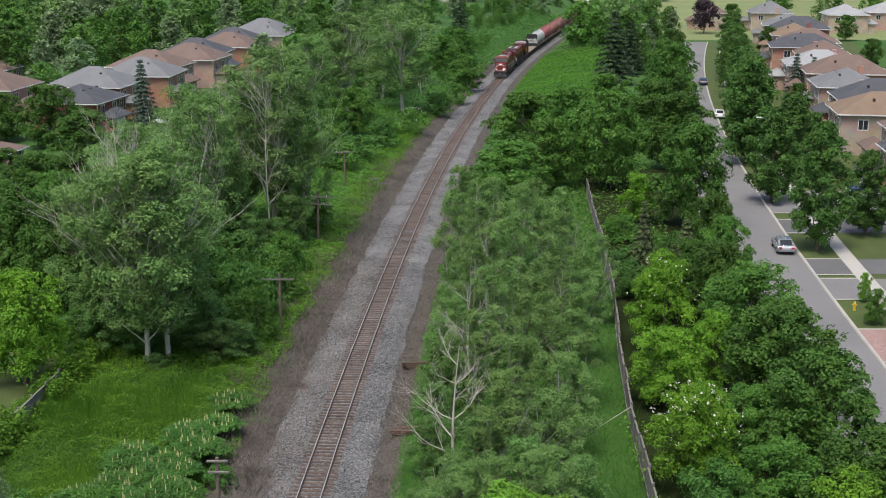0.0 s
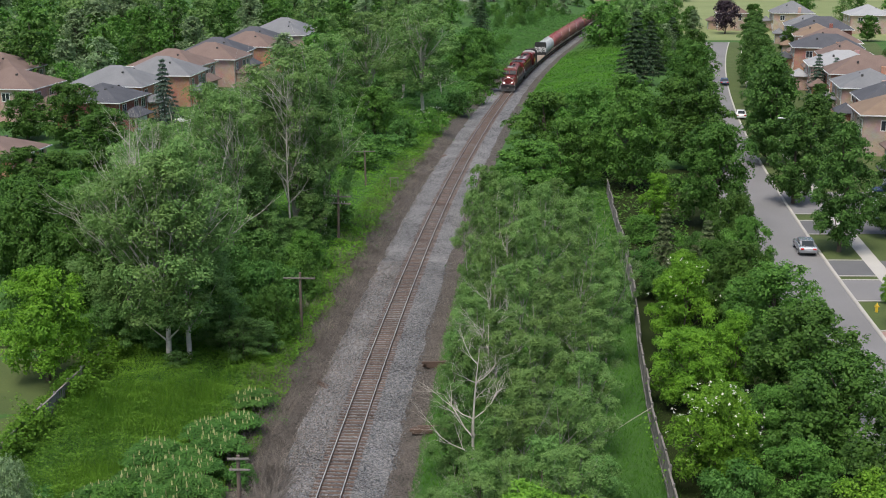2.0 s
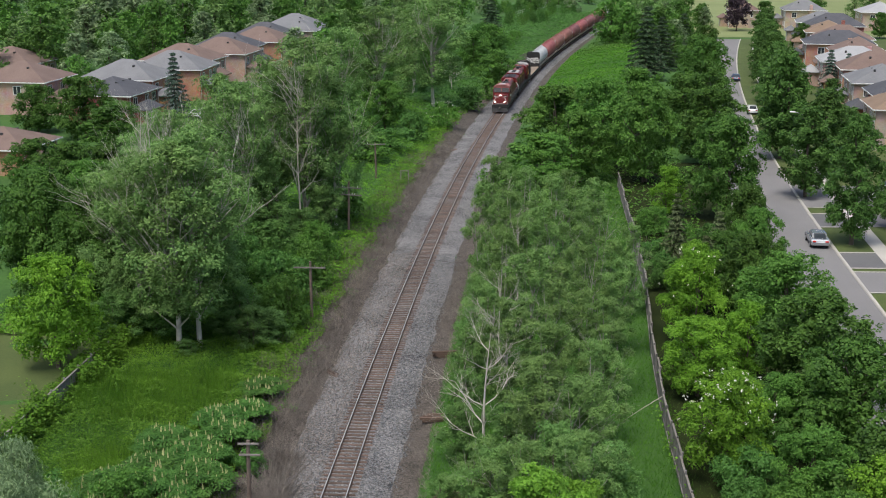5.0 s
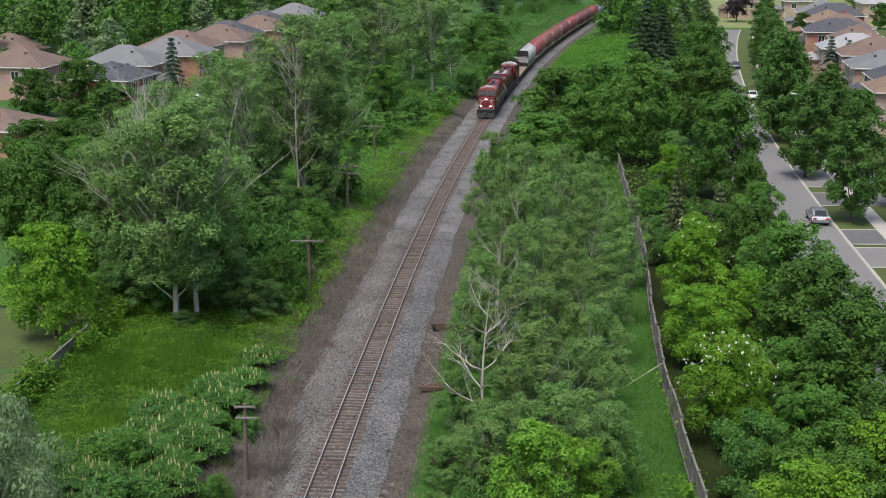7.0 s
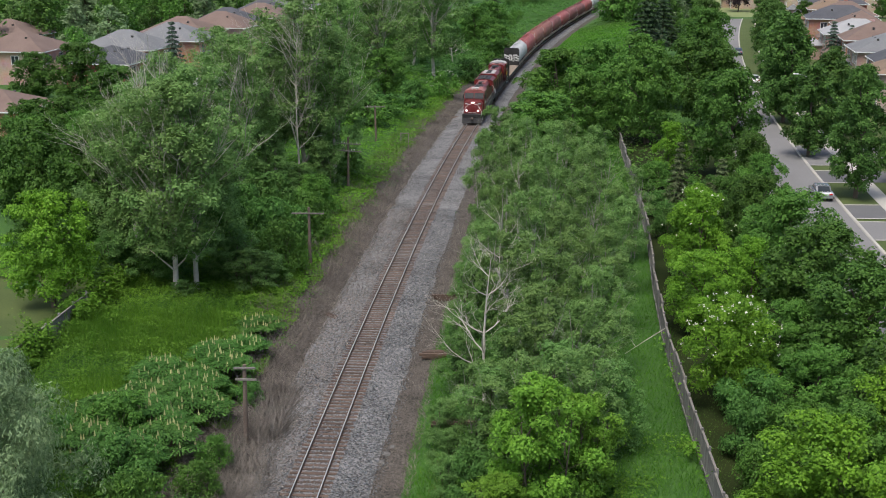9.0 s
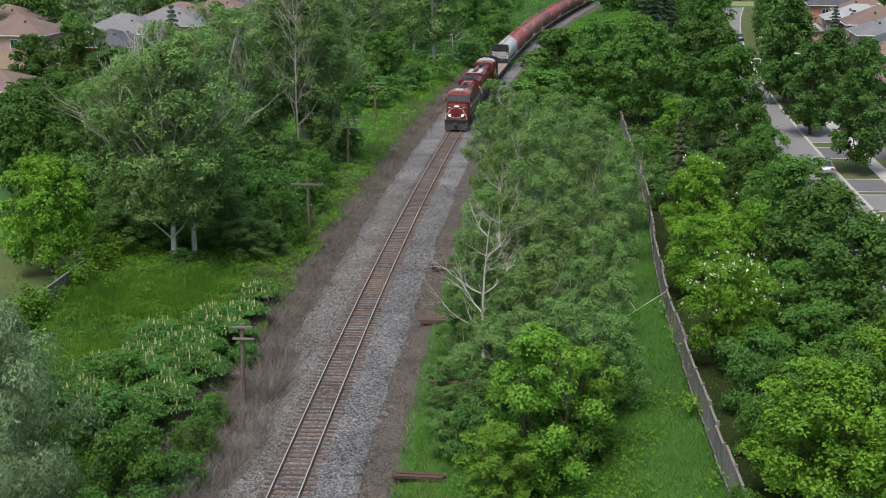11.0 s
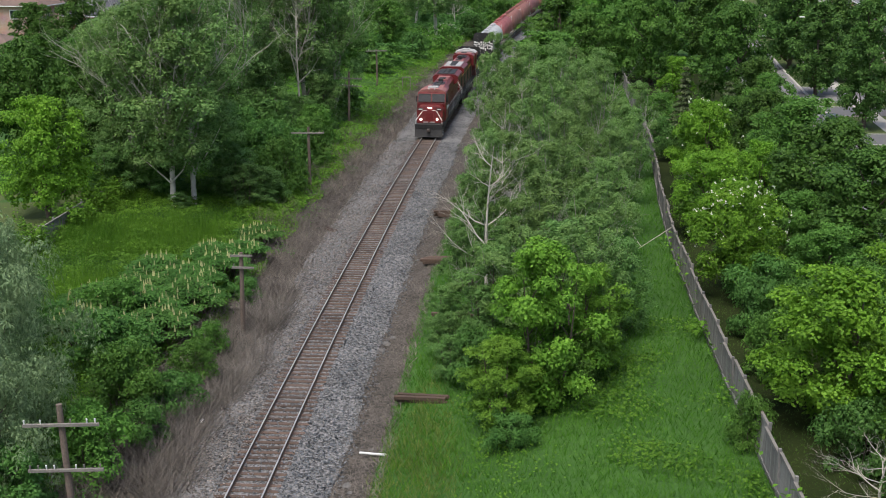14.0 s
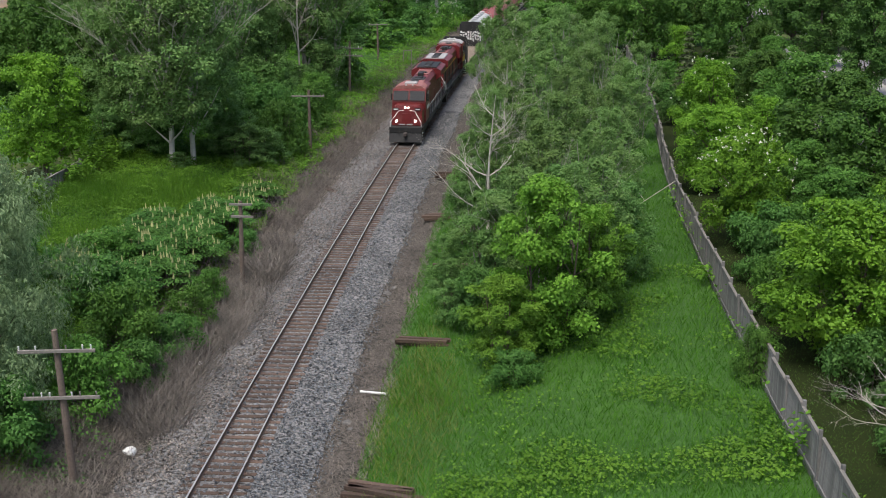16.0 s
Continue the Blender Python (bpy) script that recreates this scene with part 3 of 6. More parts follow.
    low_leaves("weed_field", x, y, z, 0.95, 0.135, G["weed"], "dense bright green weeds on open ground", 0.55)
    x, y, z = scatter(26000, -21.5, -10.0, 64, 92, 1.0)
    k = patchy(x, y, 0.12, 0.0, 4.0)
    blades("weed_stalks", x[k], y[k], z[k], 1.0, 0.016, 0.3, G["weed"], "upright green weed stalks in the field")
    x, y, z = scatter(80000, -34.0, -6.5, 92, 230, 1.3)
    low_leaves("scrub", x, y, z, 1.0, 0.24, G["weed"], "green scrub beneath the trees", 0.3)
    x, y, z = scatter(26000, 7.0, 30.0, 120, 420, 1.0)
    k = ~((y > 222) & (y < 325) & (x - track_x(y) > 6))
    low_leaves("far_scrub", x[k], y[k], z[k], 0.8, 0.4, G["lush"], "green scrub beside the far track", 0.2)
    x, y, z = scatter(60000, -34.0, -5.6, 225, 480, 1.0)
    low_leaves("bank_scrub", x, y, z, 1.7, 0.42, G["sumac"], "tangled green scrub on the far railway bank", 0.18)
    x, y, z = scatter(22000, 5.4, 24.0, 220, 340, 1.0)
    low_leaves("clearing_grass", x, y, z, 0.35, 0.34, G["grass"], "short bright grass in the clearing by the far track", 0.2)
    # vines that climb over the board fence
    x, y = rnd.normal(size=5000) * 0.35, rnd.uniform(26, 75, 5000)
    k = patchy(x * 0, y, 0.35, 0.22, 6.0)
    x, y = x[k] + fence_x(y[k]) - 0.15, y[k]
    low_leaves("fence_creeper", x, y, np.full(len(x), 2.0), 2.0, 0.2, G["weed"], "bright creeper climbing the board fence", 0.8)


build_ground()
TRACK = build_track()

# ---- trees: one of each kind, then copies ----
KINDS = dict(
    poplar=[dict(h=18, r=5.4, leaf="poplar", bark="pale", low=0.2, lobes=78, n=21000, size=0.22, shape="round", gap=0.58, limbs=16, trunk=0.0105, bare=7, rag=0.45, per=8, core=0.75),
            dict(h=18, r=5.0, leaf="poplar", bark="pale", low=0.22, lobes=70, n=19000, size=0.22, shape="tall", gap=0.64, limbs=16, trunk=0.011, bare=7, rag=0.45, per=8, core=0.75)],
    aspen=[dict(h=9, r=2.7, leaf="aspen", bark="grey", low=0.12, lobes=50, n=14500, size=0.125, shape="round", gap=0.55, limbs=10, trunk=0.008, stems=2, bare=2, rag=0.45, wide=0.55, per=7),
           dict(h=9, r=2.5, leaf="aspen", bark="grey", low=0.18, lobes=46, n=13500, size=0.125, shape="tall", gap=0.57, limbs=10, trunk=0.008, bare=3, rag=0.45, wide=0.55, per=7)],
    sapling=[dict(h=7, r=2.6, leaf="sapling", bark="brown", low=0.06, lobes=48, n=11000, size=0.16, gap=0.62, rag=0.35, wide=0.5, stems=3, trunk=0.009, per=8)],
    maple=[dict(h=9, r=4.2, leaf="maple", bark="brown", low=0.12, lobes=80, n=19000, size=0.20, gap=0.60, rag=0.2, wide=0.8, per=10),
           dict(h=9, r=4.0, leaf="maple", bark="brown", low=0.14, lobes=74, n=18000, size=0.20, gap=0.62, rag=0.2, wide=0.8, per=10)],
    linden=[dict(h=12, r=3.8, leaf="linden", bark="brown", low=0.13, lobes=84, n=16000, size=0.23, gap=0.60, rag=0.25, wide=0.75, shape="oval", per=10)],
    lush=[dict(h=9, r=4.4, leaf="lush", bark="brown", low=0.12, lobes=74, n=18000, size=0.20, gap=0.58, rag=0.25, flat=0.62, wide=0.7, stems=2, per=10),
          dict(h=9, r=4.2, leaf="lush", bark="brown", low=0.14, lobes=68, n=17000, size=0.20, gap=0.60, rag=0.25, flat=0.62, wide=0.7, per=10)],
    bright=[dict(h=7.5, r=3.4, leaf="bright", bark="brown", low=0.16, lobes=54, n=16000, size=0.155, gap=0.68, rag=0.25, wide=0.75, flat=0.6, per=9),
            dict(h=7.5, r=3.2, leaf="bright", bark="brown", low=0.14, lobes=50, n=16000, size=0.155, gap=0.70, rag=0.25, wide=0.75, flat=0.6, stems=2, per=9)],
    box_elder=[dict(h=7.5, r=2.9, leaf="box_elder", bark="brown", low=0.08, lobes=64, n=19000, size=0.15, gap=0.60, rag=0.28, wide=0.65, flat=0.7, stems=3, trunk=0.012, per=8)],
    bush=[dict(h=3.4, r=2.6, leaf="lush", bark="brown", low=0.08, lobes=30, n=6000, size=0.17, gap=0.85, rag=0.35, stems=3, trunk=0.012, limbs=6, per=8),
          dict(h=3.2, r=2.4, leaf="sumac", bark="brown", low=0.08, lobes=28, n=6000, size=0.17, gap=0.85, rag=0.35, stems=3, trunk=0.012, limbs=6, per=8)],
    willow=[dict(h=9, r=4.2, leaf="willow", bark="brown", low=0.15, lobes=54, n=24000, size=0.22, wide=0.24, gap=0.72, rag=0.45, droop=0.35, bare=2, per=9, core=0.8)],
    far=[dict(h=13, r=5.2, leaf="maple", bark="brown", low=0.06, lobes=50, n=2700, size=0.50, gap=0.70, rag=0.25, wide=0.8, limbs=5, per=6),
         dict(h=13, r=5.0, leaf="poplar", bark="brown", low=0.06, lobes=50, n=2700, size=0.50, gap=0.68, rag=0.3, wide=0.8, limbs=6, per=6),
         dict(h=13, r=4.2, leaf="willow", bark="brown", low=0.06, lobes=46, n=2700, size=0.48, gap=0.70, rag=0.3, wide=0.6, limbs=6, per=6, shape="oval"),
         dict(h=12, r=5.0, leaf="lush", bark="brown", low=0.05, lobes=46, n=2700, size=0.50, gap=0.70, rag=0.25, wide=0.8, limbs=5, per=6)],
)
LABELS = dict(
    poplar="tall poplar with pale bare limbs and grey-green leaves", aspen="slender young aspen with pale stems and light leaves",
    maple="dense round dark green maple tree", lush="spreading green ash-leaved maple tree", bright="broad yellow-green tree with layered boughs",
    bush="leafy green bush in the scrub", willow="silvery green drooping willow", sapling="dense mid-green saplings with thin stems", linden="tall oval green street tree", box_elder="bushy bright green box elder", far="broad green tree in the distant woods",
    spruce="blue-green spruce with drooping tiers", pine="dark green pine tree", juniper="olive green juniper with ragged upright boughs", dead="dead bare tree with pale grey branches", purple="small tree with dark purple leaves")
KINDS["remote"] = [dict(spec, n=1400, size=0.66, per=5) for spec in KINDS["far"]]
MADE, USED = {}, {}


def prototype(kind):
    if kind.endswith("_distant") and kind not in MADE:
        # the same kind seen from far off: fewer, larger leaf sprays
        KINDS[kind] = [dict(s, n=int(s["n"] * (0.24 if s["h"] < 5 else 0.62)), size=s["size"] * (1.7 if s["h"] < 5 else 1.3)) for s in KINDS[kind[:-8]]]
    if kind not in MADE:
        if kind in ("spruce", "pine", "juniper"):
            MADE[kind] = [(conifer_thing("conifer", 9, 2.6, G[kind]), 9, 2.6)]
        elif kind == "dead":
            MADE[kind] = [(bare_thing("bare_tree", 8, 2.4, BARK["dead"]), 8, 2.4)]
        elif kind == "purple":
            MADE[kind] = [(tree_thing("tree", 6, 2.5, G["purple"], BARK["brown"], n=3500), 6, 2.5)]
        else:
            MADE[kind] = []
            for spec in KINDS[kind]:
                s = dict(spec)
                s["leaf"], s["bark"] = G[s["leaf"]], BARK[s["bark"]]
                MADE[kind].append((tree_thing("bush" if kind.startswith("bush") else "tree", **s), spec["h"], spec["r"]))
        USED[kind] = 0
    return MADE[kind]


def plant(kind, x, y, h, r, label=""):
    """A tree of this kind, height and crown radius at x, y."""
    plain_kind = kind
    if y > 135 and kind in ("poplar", "maple", "lush", "bright", "bush", "linden"):
        kind += "_distant"
    protos = prototype(kind)
    i = USED[kind]
    USED[kind] += 1
    ob, h0, r0 = protos[i % len(protos)]
    m = Matrix.Translation((x, y, float(land(x, y)) - 0.05)) @ Matrix.Rotation(rnd.uniform(0, 6.28), 4, "Z") @ Matrix.Diagonal((r / r0, r / r0, h / h0, 1))
    if i < len(protos):
        ob.matrix_basis = m
    else:
        ob = copy_thing(ob, Matrix.Translation((0, 0, 0)))
        ob.matrix_basis = m
    return tagged(ob, label or LABELS[plain_kind], "bush" if plain_kind == "bush" else "tree", plain_kind + " trees" if plain_kind != "bush" else "bushes")


# big poplars beside the weedy field, and behind them
for p in [(-21.9, 91.1, 17.6, 5.6), (-23.2, 89.6, 16.6, 5.2), (-27.0, 93.4, 14.6, 4.8), (-29.5, 97.0, 13.5, 4.0), (-26.0, 101, 17.2, 4.6), (-18.6, 131.2, 21.0, 6.4), (-15.6, 133.0, 16.5, 4.6), (-24, 122, 16.8, 5.0), (-26.8, 127, 17.0, 5.4), (-22.6, 135, 17.0, 5.2),
          (-16.2, 208, 19.0, 7.6), (-7.5, 224, 20.0, 7.6), (-22, 200, 16, 5), (-31, 113, 14, 4.5), (-12, 238, 17, 6), (-33, 128, 12, 5)]:
    plant("poplar", *p)
for p in [(-37.4, 101, 11.5, 4.4), (-32, 97.5, 10.5, 3.9), (-60.3, 185, 9.6, 4.8), (-51.5, 172, 7.6, 5.3), (-69.5, 190, 7.6, 4), (-42, 112, 10, 4.5),
          (-44, 128, 9.5, 4.5), (-39, 146, 8.6, 5), (-45, 144, 6.6, 4), (-30, 150, 12, 5), (-34, 170, 9.4, 5), (-26, 185, 11, 5), (-56, 150, 6.0, 3.6),
          (32.5, 164.6, 10.6, 5.1), (40.3, 214, 12.4, 5.4), (27.8, 131.8, 11.8, 4.7), (25.6, 111.8, 8.3, 2.8), (22.6, 67.5, 8.2, 4.2)]:
    plant("maple", *p)
for p in [(22.9, 76.8, 8.4, 4.2), (31.5, 180, 10.5, 4.8), (36, 192, 11, 4.8), (44, 240, 11, 4.6), (49, 262, 11, 4.6), (22.4, 56.5, 8, 4.0),
          (23.0, 97, 7.4, 3.0), (22.6, 46.5, 8, 3.8), (22.4, 37, 8, 3.8), (22.0, 103, 6.0, 2.4)]:
    plant("maple", *p)
for p in [(38.7, 121.1, 13.6, 3.7), (39.9, 143.5, 11.0, 3.6), (42.9, 168.7, 15.1, 4.5), (45.4, 156.0, 11.5, 3.8), (46.4, 181.0, 14.0, 4.3), (49.5, 196, 13, 4.2), (51.6, 209.5, 12.5, 3.9), (54.6, 223.7, 13, 3.9), (57.6, 238, 11.5, 3.8), (60.2, 252, 11.0, 3.8),
          (63.2, 266, 10.8, 3.9), (67, 281, 10.5, 4), (70.5, 297, 10, 4), (75, 316, 10, 4), (79, 336, 10, 4.2), (49.5, 160.5, 8.6, 3.2), (57.5, 196, 8.0, 3.0), (45.8, 127.5, 9.5, 3.0)]:
    plant("linden", *p)
for p in [(-20.0, 93.6, 3.4, 2.0), (-25.2, 91.6, 3.6, 2.0), (-18.0, 92.4, 3.6, 2.2), (-28.2, 90.4, 4.4, 2.4), (-22.4, 88.4, 1.5, 1.1), (-19.4, 94.0, 5.0, 2.4), (-16.8, 93.6, 3.2, 2.0)]:
    plant("sapling", *p, "leafy saplings at the foot of the poplars")
for p in [(-22, 125.5, 6.5, 3.0), (-16.4, 128.6, 5.6, 2.6), (-25, 118, 7.0, 3.0), (-20, 121, 5.0, 2.4), (-18.4, 125.0, 3.6, 2.2), (-29, 120, 8.0, 3.4), (-27.5, 108, 7.5, 3.2)]:
    plant("sapling", *p)
for p in [(-1.7, 64.2, 3.0, 1.4), (-1.4, 60.6, 2.6, 1.3), (-0.9, 72.4, 4.0, 1.6), (-0.5, 77, 4.6, 1.7), (-1.2, 57.6, 2.4, 1.2), (-0.2, 83.4, 5.2, 1.9), (0.0, 89.6, 5.0, 1.8), (0.6, 96.5, 5.4, 1.8), (1.2, 103, 5.6, 1.9)]:
    plant("sapling", *p, "leafy saplings overhanging the ballast edge")
plant("box_elder", 3.2, 52.6, 7.9, 3.0)
plant("box_elder", 5.4, 55.4, 5.6, 2.2)
plant("box_elder", 1.2, 50.6, 4.4, 2.0)
for p in [(1.0, 60.4, 6.0, 2.4), (4.4, 61.0, 6.6, 2.5), (7.4, 60.0, 5.4, 2.0), (2.2, 67.4, 5.6, 2.2), (6.2, 68.4, 6.2, 2.2)]:
    plant("sapling", *p)
for p in [(21.4, 151.7, 12.7, 4.9), (8.1, 145.7, 8.5, 5.6), (11.7, 169, 11.2, 6.2), (16.9, 161, 12.2, 4.8), (13.5, 152, 9.5, 4.5), (25.2, 104.5, 7.8, 2.7), (23.2, 87.1, 8.4, 4.2), (19.2, 69.5, 5.5, 2.6), (19.8, 40.2, 6.6, 3.0), (17.8, 52.5, 6.0, 2.6), (18.6, 61.5, 5.5, 2.6), (21.6, 47.0, 7.5, 3.4), (22.5, 92.5, 5.5, 2.4),
          (19, 176, 10, 5), (25, 184, 11, 5), (-23, 160, 9, 4.5), (-19, 172, 8, 4.2), (-14.5, 196, 8, 4), (5, 262, 8, 4.5), (0, 285, 9, 4.5), (-9, 262, 12, 5), (4, 305, 9, 4.5), (-38, 116, 10, 4)]:
    plant("lush", *p)
for p in [(-31.2, 84.9, 9.0, 3.8), (17.1, 90.9, 7.5, 2.9), (15.6, 79.3, 5.9, 3.0), (19.4, 82.5, 6.0, 2.2), (14.9, 66.3, 6.6, 2.8), (15.0, 48.3, 7.0, 3.4), (18.2, 44.0, 7.4, 3.4), 
          (21.9, 133.4, 5.9, 2.2), (20.5, 54.0, 7.0, 3.2), (18.5, 97.5, 6.5, 2.4), (21.5, 38.0, 7.0, 3.2), (16.6, 72.5, 4.6, 1.9)]:
    plant("bright", *p)
# the young aspens between track and fence
for p in [(2.5, 58.5, 7.2, 2.6), (5.6, 57.5, 7.4, 2.4), (0.6, 62.5, 5.6, 2.2), (3.4, 65.0, 8.4, 2.7), (6.6, 64.0, 7.6, 2.5), (4.6, 72.0, 8.8, 2.7), (7.8, 71.0, 7.4, 2.4),
          (2.2, 79.0, 8.6, 2.7), (5.8, 80.0, 9.0, 2.8), (9.0, 79.0, 7.6, 2.4), (1.0, 87.0, 7.6, 2.5), (4.4, 88.0, 9.4, 2.8), (8.0, 89.0, 9.0, 2.7), (11.0, 88.0, 7.6, 2.2), (2.6, 96.0, 9.4, 2.6), (6.2, 98.0, 10.6, 2.9), (9.8, 99.0, 9.8, 2.8)]:
    plant("aspen", *p)
for p in [(3.4, 106.0, 10.4, 2.7), (7.2, 108.0, 10.8, 2.9), (10.8, 109.0, 9.6, 2.7), (5.0, 116.0, 10.4, 2.7), (9.0, 118.0, 9.0, 2.6), (13.0, 97.5, 8.0, 2.1), (2.0, 117.0, 11.8, 2.7), (1.2, 108.5, 10.8, 2.5)]:
    plant("aspen", *p)
for p in [(0.7, 69.4, 9.6, 3.4), (2.0, 82.5, 9.4, 2.4), (2.9, 109.5, 10.0, 2.4), (3.6, 98.0, 9.6, 2.0), (-26.0, 95.6, 18.6, 3.0), (-27.4, 97.5, 18.0, 2.8), (-25.2, 96.4, 17.4, 2.6), (-18.7, 127.6, 18.0, 3.4), (-4.5, 249, 6, 3.5), (14.8, 40.3, 2.4, 2.2)]:
    plant("dead", *p)
for p in [(-20.5, 47.5, 10.0, 4.2), (-23.5, 54.0, 8.5, 3.6), (-19.4, 42.0, 7.5, 3.2)]:
    plant("willow", *p)
for p in [(-51.5, 207, 11.1, 2.9), (-46.7, 217, 6.8, 1.7), (67.6, 232.6, 9, 2.6), (72, 236, 8, 2.4)]:
    plant("spruce", *p)
for p in [(36, 256.5, 15.3, 5.2), (51, 300, 11, 4.2), (5.2, 366, 12, 4.5), (42, 275, 12, 4.5)]:
    plant("pine", *p)
for p in [(19.2, 112, 7.4, 1.9), (22.4, 108, 6.6, 2.0), (20.6, 104.5, 5.2, 1.6)]:
    plant("juniper", *p)
plant("purple", 80.8, 380, 10.3, 4.2)
plant("bright", 37.6, 103.3, 2.9, 0.7, "young boulevard tree beside the kerb")
plant("lush", 36.4, 97.0, 3.3, 1.1, "young boulevard tree on the verge")
# bushes along the pole line and at the foot of the trees
for p in [(-16.5, 52.5, 3.6, 2.2), (-18.5, 57, 3.4, 2.4), (-16.2, 46.5, 3.2, 2.0), (-14.5, 53.4, 2.2, 1.5), (-14.4, 57.6, 2.2, 1.5), (-14.9, 49.6, 2.2, 1.4), (-14.4, 61.6, 1.8, 1.2), (-14.2, 70.6, 1.6, 1.2), (-20, 63, 3.0, 2.4), (-18.0, 41.6, 3.4, 2.2), (-18.5, 36.5, 3, 2.4), (-24.5, 60.5, 3.0, 2.4), (-16.4, 98, 4.6, 2.8), (-18, 104, 5, 3), (-15.5, 110, 4.4, 2.6), (-20, 113, 5, 3),
          (-16, 119, 4, 2.6), (-22, 107, 5, 3), (-19.5, 97.5, 3.4, 2.4), (-24.4, 92, 3, 2.2), (-29, 92, 3.6, 2.4), (-14.8, 137, 3.4, 2.6), (-18.4, 142, 5, 3)]:
    plant("bush", *p)
for p in [(17.6, 105, 3.0, 2.0), (20.4, 118, 3.4, 2.2), (24.2, 116, 3.6, 2.2), (22.0, 99.5, 3.0, 2.0), (17.4, 112.5, 2.6, 1.8), (19.0, 125, 3.0, 2.2), (16.2, 36.0, 4.2, 2.4), (17.6, 31.5, 4.0, 2.6), (15.2, 44.0, 3.0, 1.8), (14.2, 54.0, 3.2, 1.8), (14.6, 59.5, 3.2, 1.8), (16.0, 86.0, 3.2, 1.9)]:
    plant("bush", *p)
for p in [(-15, 171, 3.4, 4.4), (-13.0, 179, 3.4, 4.2), (-19, 180, 3.8, 4.4), (-9.5, 190, 4.4, 3), (-5.5, 204, 4.6, 3.2), (-0.5, 226, 4.4, 3), (3, 243, 4.4, 3), (4.0, 139, 4.4, 2.8), (5.4, 133, 3.8, 2.6), (9.5, 131, 4.6, 2.8), (3.2, 150, 4.4, 2.8),
          (0.2, 56.5, 3.0, 1.8), (4.6, 54.0, 3.0, 2.0), (1.6, 48.4, 1.6, 1.2), (11.2, 45.8, 2.4, 1.1), (15.5, 38.5, 2.6, 1.8), (14.2, 33.5, 2.6, 1.8), (15.8, 63.5, 3.2, 2.0), (16.8, 58.5, 3.4, 2.2), (17.5, 73.5, 3.6, 2.2)]:
    plant("bush", *p)


DISTANT = {}


def sow(x, y, h):
    """Add a far tree to the joined distant woods."""
    protos = prototype("remote")
    ob, h0, r0 = protos[int(rnd.integers(len(protos)))]
    a, sx, sz = rnd.uniform(0, 6.28), h * 0.42 / r0, h / h0
    for piece in ob.children:
        me = piece.data
        co = np.empty(len(me.vertices) * 3, np.float32)
        me.vertices.foreach_get("co", co)
        co = co.reshape(-1, 3) * np.array((sx, sx, sz))
        q = np.stack((co[:, 0] * math.cos(a) - co[:, 1] * math.sin(a) + x, co[:, 0] * math.sin(a) + co[:, 1] * math.cos(a) + y, co[:, 2] + float(land(x, y)) - 0.05), 1)
        idx = np.array([tuple(p.vertices) for p in me.polygons])
        DISTANT.setdefault(me.materials[0].name, (me.materials[0], []))[1].append(q[idx])


def woods(kind, count, x0, x1, y0, y1, h, apart, clear=(), joined=False):
    """Fill a stretch of land with trees at random places, apart from one another and clear of open ground."""
    done, tries = [], 0
    while len(done) < count and tries < 6000:
        tries += 1
        x, y = rnd.uniform(x0, x1), rnd.uniform(y0, y1)
        u = x - float(track_x(y))
        road = x - float(road_x(y))
        if abs(u) < 11 or (-11 < road < 5 and y > 60) or any((x - a) ** 2 + (y - b) ** 2 < apart ** 2 for a, b in done):
            continue
        if any(a < x < b and c < y < d for a, b, c, d in clear):
            continue
        done.append((x, y))
        k = rnd.uniform(0.75, 1.2)
        if joined:
            sow(x, y, h * k)
        else:
            plant(kind, x, y, h * k, h * k * rnd.uniform(0.36, 0.46))


woods("far", 16, -38, -10, 225, 400, 11, 7)
woods("far", 80, -230, -66, 262, 520, 14, 8, ((-80, -40, 200, 360),), joined=True)
woods("far", 24, -78, -26, 352, 470, 12, 7, joined=True)
woods("far", 26, -130, -72, 226, 290, 11, 8)
woods("maple", 16, 62, 130, 150, 400, 7, 12)
woods("far", 30, 60, 260, 420, 640, 9, 12, joined=True)
woods("far", 26, -108, -60, 296, 380, 12, 6, joined=True)
woods("far", 36, -40, 60, 420, 620, 11, 9, joined=True)
woods("far", 20, 36, 58, 235, 420, 11, 6, ((20, 44, 220, 345),))
woods("bush", 50, -30, 30, 190, 330, 3.6, 4.0, ((10, 42, 225, 330),))
woods("bush", 70, 0, 66, 330, 500, 4.0, 4.2)
woods("far", 24, 40, 74, 330, 480, 9, 6, joined=True)
for mat_name, (material, pieces) in DISTANT.items():
    words = dict(maple_leaves="dark green distant woods", poplar_leaves="grey-green distant woods", ash_maple_leaves="bright green distant woods", willow_leaves="silvery green distant woods").get(mat_name, "brown trunks in the distant woods")
    tagged(new("distant_woods", quads_of("distant_woods", np.concatenate(pieces), material)), words, "woods", "", "stuff")

for tree, _, _ in MADE["remote"]:
    for piece in list(tree.children):
        bpy.data.objects.remove(piece)
    bpy.data.objects.remove(tree)

